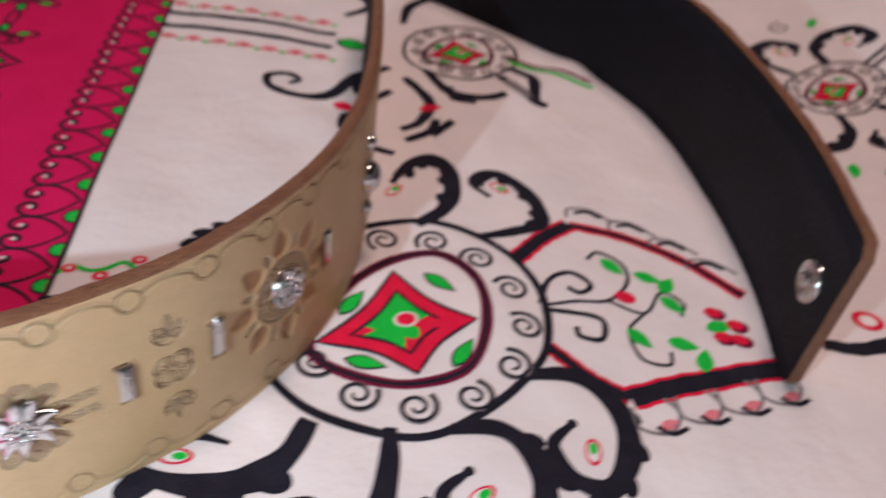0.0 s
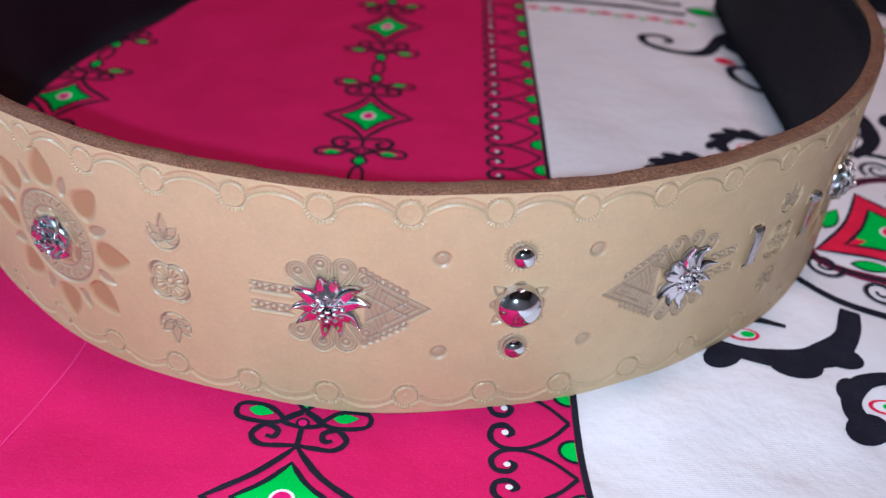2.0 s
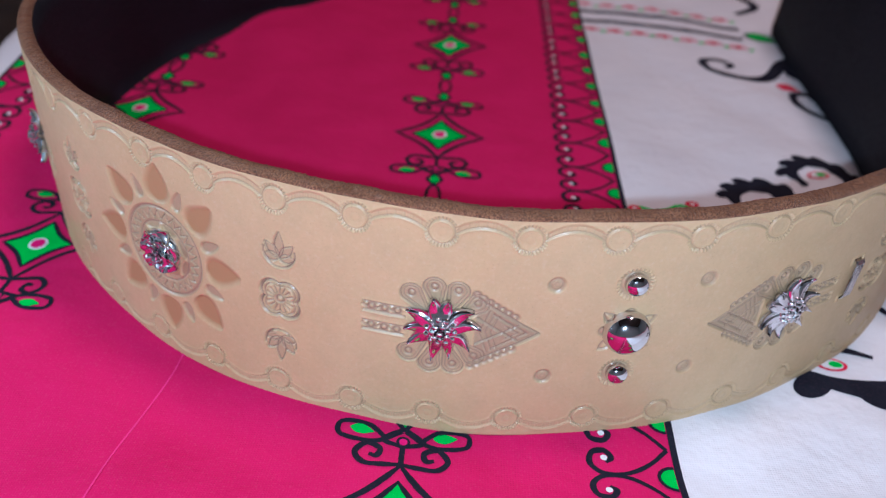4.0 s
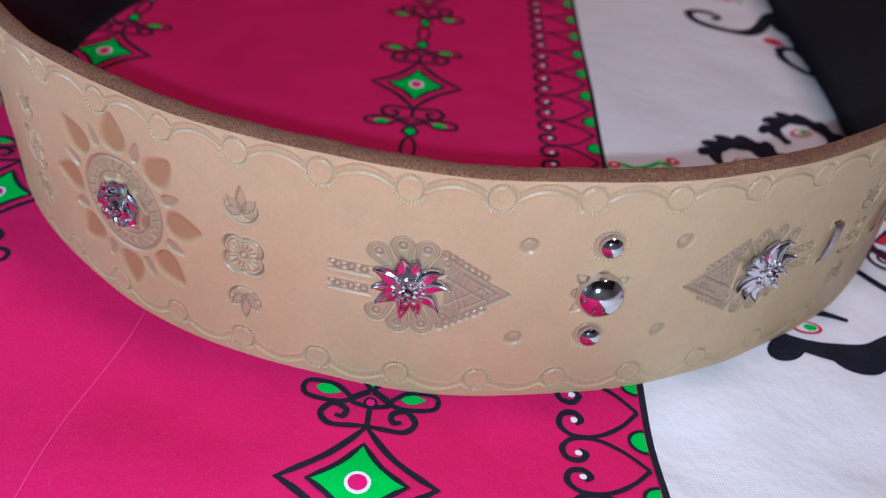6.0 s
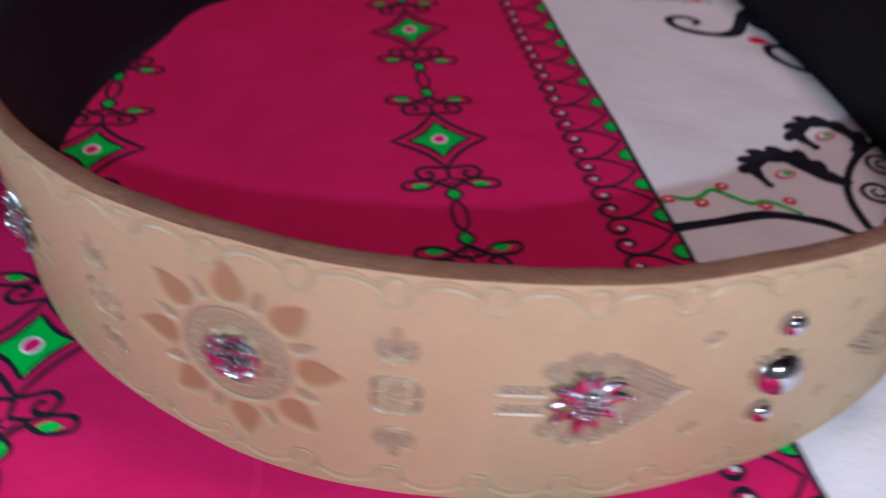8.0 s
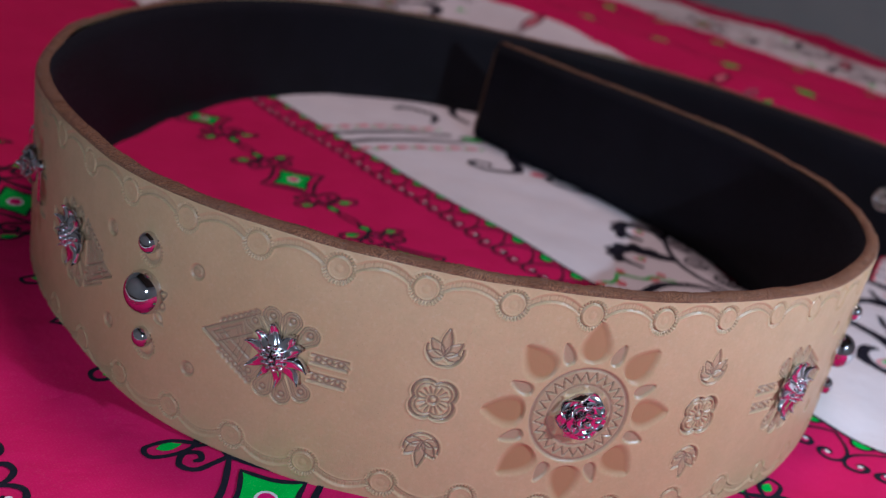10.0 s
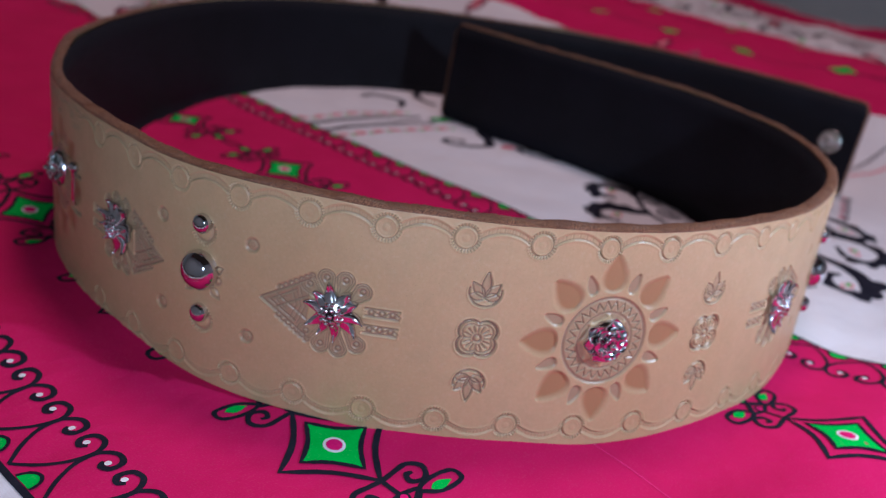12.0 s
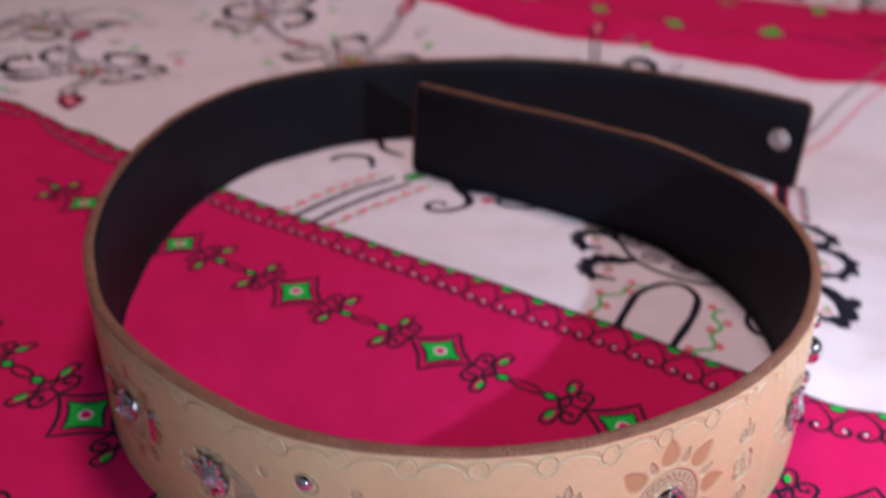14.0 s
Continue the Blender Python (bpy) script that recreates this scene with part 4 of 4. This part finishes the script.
    # lining
    sl = np.arange(s0, s1, 0.03)
    zl = np.linspace(0.012, H - 0.012, 8)
    p, d, n = course(sl + SUN)
    e = smoothstep(0.05, 0.0, sl - s0) + smoothstep(s1 - 0.05, s1, sl)
    ins = 0.065 * e ** 2
    lv, lf = [], []
    for off in (T / 2 + 0.0015, T / 2 - 0.003):
        for q in zl:
            wob = 0.0012 * np.sin(sl * 9 + q * 20)
            h = ins + q * (1 - 2 * ins / H) + sink_at(sl + SUN)
            away = off + wob - lean_at(sl + SUN) * q / H
            lv.append(np.stack([p[:, 0] - n[:, 0] * away, p[:, 1] - n[:, 1] * away, h], -1))
    m = len(sl)
    lv = np.concatenate(lv)
    for r in range(7):
        for c in range(m - 1):
            q = r * m + c
            lf.append((q, q + 1, q + 1 + m, q + m))
    for r in (0, 7):
        for c in range(m - 1):
            q = r * m + c
            lf.append((q, q + 1, q + 1 + 8 * m, q + 8 * m))
    mesh_object("lining", lv, lf, [LINING], belt, "smooth black inner lining")
    return belt


belt = build_belt()


def seat_matrix(s, z, out=T / 2, inner=False):
    """Where a fitting sits: x along the belt to the right, y up, z outwards; decimetres turned to metres."""
    p, d, n = course(np.array([s + SUN]))
    nn = Vector((n[0, 0], n[0, 1], 0)) * (-1 if inner else 1)
    up = Vector((0, 0, 1))
    x = up.cross(nn)
    m = Matrix((x, up, nn)).transposed().to_4x4()
    lean = float(lean_at(s + SUN))
    nn0 = Vector((n[0, 0], n[0, 1], 0))
    tilt = Matrix.Rotation(math.atan2(-lean if not inner else lean, H) * -1, 4, "X")
    m = m @ tilt
    base = Vector((p[0, 0], p[0, 1], z)) + nn * out + nn0 * lean * z / H
    return Matrix.Translation(base * U) @ m


def lathe(profile, n=28):
    verts, faces = [], []
    for r, h in profile:
        for k in range(n):
            a = 2 * math.pi * k / n
            verts.append((r * math.cos(a), r * math.sin(a), h))
    for j in range(len(profile) - 1):
        for k in range(n):
            faces.append((j * n + k, j * n + (k + 1) % n, (j + 1) * n + (k + 1) % n, (j + 1) * n + k))
    faces.append([(len(profile) - 1) * n + k for k in range(n)])
    return verts, faces


def joined(pieces):
    verts, faces = [], []
    for v, f in pieces:
        b = len(verts)
        verts += [tuple(q) for q in v]
        faces += [[b + i for i in g] for g in f]
    return verts, faces


def ball(x, y, z, r, n=10, m=6):
    prof = [(r * math.sin(math.pi * k / m) + 1e-4, r * math.cos(math.pi * k / m)) for k in range(m, -1, -1)]
    v, f = lathe(prof, n)
    return [(a + x, b + y, c + z) for a, b, c in v], f


def petal_mesh(length, wide, root, lift, curl, turn):
    """A pointed metal petal with a raised edge, a groove and a tip that turns up."""
    verts, faces = [], []
    nu, nv = 9, 7
    for under in (0, 1):
        for i in range(nu):
            u = i / (nu - 1)
            half = wide / 2 * (math.sin(math.pi * (0.16 + 0.84 * u) ** 0.72) ** 0.9 if u < 1 else 0.0) + 0.0008
            for j in range(nv):
                v = -1 + 2 * j / (nv - 1)
                x = root + length * u
                y = half * v + 0.10 * length * math.sin(u * 2.2)
                h = lift * (1 - u) ** 1.5 + 0.026 * (1 - v * v) * (1 - 0.6 * u) - 0.014 * math.exp(-(v / 0.3) ** 2) * (1 - u) + curl * u ** 3
                if under:
                    h -= 0.009
                verts.append((x * math.cos(turn) - y * math.sin(turn), x * math.sin(turn) + y * math.cos(turn), h))
    n1 = nu * nv
    for i in range(nu - 1):
        for j in range(nv - 1):
            a = i * nv + j
            faces.append((a, a + nv, a + nv + 1, a + 1))
            faces.append((n1 + a, n1 + a + 1, n1 + a + nv + 1, n1 + a + nv))
        for j in (0, nv - 1):
            a = i * nv + j
            faces.append((a, a + nv, n1 + a + nv, n1 + a))
    for j in range(nv - 1):
        a = (nu - 1) * nv + j
        faces.append((a, a + 1, n1 + a + 1, n1 + a))
    return verts, faces


def edelweiss():
    v = []
    for k in range(10):
        a = 2 * math.pi * k / 10 + 0.2 + 0.10 * math.sin(k * 2.3)
        v.append(petal_mesh((0.086, 0.074, 0.080)[k % 3], 0.045, 0.022, 0.026, 0.024, a))
    for k in range(8):
        a = 2 * math.pi * k / 8 + 0.5
        v.append(petal_mesh(0.044, 0.030, 0.016, 0.034, 0.010, a))
    v.append(ball(0, 0, 0.044, 0.0105))
    for k in range(7):
        a = k * 2 * math.pi / 7
        v.append(ball(0.021 * math.cos(a), 0.021 * math.sin(a), 0.040, 0.0098))
    for k in range(11):
        a = k * 2 * math.pi / 11 + 0.2
        v.append(ball(0.038 * math.cos(a), 0.038 * math.sin(a), 0.034, 0.0085, 8, 5))
    v.append(lathe([(0.05, -0.004), (0.05, 0.008), (0.03, 0.018), (0.001, 0.022)], 20))
    return joined(v)


def rosette():
    """A domed rose: cupped petals that overlap in uneven rings round a tight bud."""
    rng = random.Random(4)
    v = [lathe([(0.066, -0.004), (0.066, 0.006), (0.055, 0.018), (0.03, 0.026), (0.001, 0.028)], 28)]
    for ring, (count, rad, size, h, tilt) in enumerate(((6, 0.044, 0.034, 0.018, 0.35), (5, 0.028, 0.029, 0.030, 0.6), (4, 0.013, 0.020, 0.040, 0.9))):
        for k in range(count):
            a = 2 * math.pi * (k + rng.uniform(-0.16, 0.16)) / count + ring * 0.55
            lean, twist = tilt + rng.uniform(-0.12, 0.12), rng.uniform(-0.3, 0.3)
            nu, nv = 8, 9
            q, f = [], []
            for under in (0, 1):
                for i in range(nu):
                    for j in range(nv):
                        u, w = i / (nu - 1), -1 + 2 * j / (nv - 1)
                        wide = size * math.sin(math.pi * (0.2 + 0.62 * u)) * 1.15
                        x = size * (u * 1.25 - 0.45) - 0.22 * size * w * w
                        y = wide * w + twist * size * (u - 0.4)
                        z = 0.55 * size * (w * w * 0.7 - (u - 0.35) ** 2 * 1.4) - (0.006 if under else 0)
                        if u > 0.8:
                            z -= 0.18 * size * (u - 0.8) / 0.2
                        x, z = x * math.cos(lean) - z * math.sin(lean) * 0.5, z + x * math.sin(lean) * 0.75
                        q.append(((rad + x) * math.cos(a) - y * math.sin(a), (rad + x) * math.sin(a) + y * math.cos(a), z + h))
            n1 = nu * nv
            for i in range(nu - 1):
                for j in range(nv - 1):
                    c = i * nv + j
                    f += [(c, c + nv, c + nv + 1, c + 1), (n1 + c, n1 + c + 1, n1 + c + nv + 1, n1 + c + nv)]
                for j in (0, nv - 1):
                    c = i * nv + j
                    f.append((c, c + nv, n1 + c + nv, n1 + c))
            for j in range(nv - 1):
                c = (nu - 1) * nv + j
                f.append((c, c + 1, n1 + c + 1, n1 + c))
            v.append((q, f))
    v.append(ball(0, 0, 0.050, 0.011))
    return joined(v)


def dome_profile(r, h):
    return [(r * 0.96, -0.006), (r, 0.004), (r, 0.008)] + [(r * math.cos(a) + 1e-4, 0.008 + h * math.sin(a)) for a in np.linspace(0.12, math.pi / 2, 9)]


def slot_plate():
    """A flat metal loop that goes through two cuts in the leather."""
    prof = [(-0.068, -0.01), (-0.066, 0.006), (-0.056, 0.012), (0.056, 0.012), (0.066, 0.006), (0.068, -0.01)]
    verts, faces = [], []
    for x in (-0.02, 0.02):
        for y, h in prof:
            verts.append((x, y, h))
    for x in (-0.013, 0.013):
        for y, h in prof:
            verts.append((x, y, h + 0.002))
    n = len(prof)
    for k in range(n - 1):
        faces.append((2 * n + k, 3 * n + k, 3 * n + k + 1, 2 * n + k + 1))
        faces.append((k, 2 * n + k, 2 * n + k + 1, k + 1))
        faces.append((3 * n + k, n + k, n + k + 1, 3 * n + k + 1))
    return verts, faces


def fitting(name, shape, mat, s, z, spin=0.0, label="", inner=False, out=T / 2, smooth=True):
    v, f = shape
    ob = mesh_object(name, v, f, [mat], belt, label, smooth=smooth)
    ob.matrix_basis = seat_matrix(s, z, out, inner) @ Matrix.Rotation(spin, 4, "Z")
    return ob


def grown(shape, flat, high):
    return [(x * flat, y * flat, z * high) for x, y, z in shape[0]], shape[1]


EW, RO, PLATE = grown(edelweiss(), 0.97, 0.9), rosette(), slot_plate()
EW_SMALL = grown(EW, 0.9, 1.0)
KNOBBED = joined([PLATE, ball(0, 0.072, 0.008, 0.02, 12, 8)])
BIG, SMALL = lathe(dome_profile(0.064, 0.052), 40), lathe(dome_profile(0.031, 0.024), 28)
fitting("rose_stud", RO, CAST, *CENTRE, 0.3, "silver rose-shaped stud")
for n, way in ((0, 1), (1, -1)):
    fitting("edelweiss_stud", EW if way > 0 else EW_SMALL, CAST, EDEL[n], ROW[n], 0.4 * way, "silver edelweiss flower stud")
    fitting("edelweiss_stud", EW if way > 0 else EW_SMALL, CAST, EDEL2[n], ROW[n], 1.3 * way, "silver edelweiss flower stud")
    for q in (DOME[n], DOME2[n]):
        if q is None:
            continue
        fitting("dome_stud", BIG, CHROME, q, ROW[n], 0, "large polished dome stud")
        for dz in (0.15, -0.145):
            fitting("small_dome_stud", SMALL, CHROME, q, ROW[n] + dz, 0, "small polished dome stud")
    fitting("rose_stud", RO, CAST, ROSES[n], MID, 0.9, "silver rose-shaped stud")
for q in SLOTS:
    fitting("metal_loop", KNOBBED if q in (SLOT2, -2.0) else PLATE, STEEL, q, MID, -0.06, "flat silver metal loop", smooth=False)

SNAP = along(2.745, 0.82) - SUN
fitting("snap_fastener", grown(lathe([(0.075, -0.004), (0.078, 0.008), (0.068, 0.02), (0.05, 0.024), (0.047, 0.014), (0.03, 0.014), (0.027, 0.03), (0.018, 0.036), (0.001, 0.038)], 32), 1.12, 1.0), STEEL, SNAP, 0.36, 0, "round metal snap fastener", inner=True)


# ---- the bed and the room round it ----
def box(name, lo, hi, mat, parent=None, label="", soft=0.0):
    bm = bmesh.new()
    bmesh.ops.create_cube(bm, size=1)
    for v in bm.verts:
        v.co = Vector([(lo[k] + hi[k]) / 2 * U + v.co[k] * (hi[k] - lo[k]) * U for k in range(3)])
    if soft:
        bmesh.ops.bevel(bm, geom=bm.edges[:], offset=soft * U, segments=3, affect="EDGES")
    me = bpy.data.meshes.new(name)
    bm.to_mesh(me)
    bm.free()
    me.materials.append(mat)
    ob = new(name, me)
    ob.parent = parent
    return tagged(ob, label) if label else ob


bed = new("bed")
tagged(bed, "low bed with a mattress under the printed cover", "bed")
box("mattress", (-3.0, -8.8, -2.4), (14.6, 11.8, -0.35), SHEET, bed, "pale fabric mattress", 0.3)
box("bed_frame", (-3.1, -9.0, -4.0), (14.9, 12.0, -2.42), WOOD, bed, "dark wooden frame", 0.1)
for x in (-2.6, 14.2):
    for y in (-8.5, 11.5):
        box("leg", (x - 0.3, y - 0.3, -5.5), (x + 0.3, y + 0.3, -4.02), WOOD, bed)
tagged(box("floor", (-18, -18, -6.0), (26, 24, -5.5), FLOOR), kind="structure")
for name, lo, hi in (("wall_east", (25, -17, -5.5), (26, 23, 19)), ("wall_west", (-18, -17, -5.5), (-17, 23, 19)), ("wall_north", (-18, 23, -5.5), (26, 24, 19)), ("wall_south", (-18, -18, -5.5), (26, -17, 19))):
    tagged(box(name, lo, hi, WALL), kind="structure")
# unseen, added dark so that the chrome mirrors little from above
tagged(box("ceiling", (-18, -18, 19), (26, 24, 20), CEILING), kind="structure")
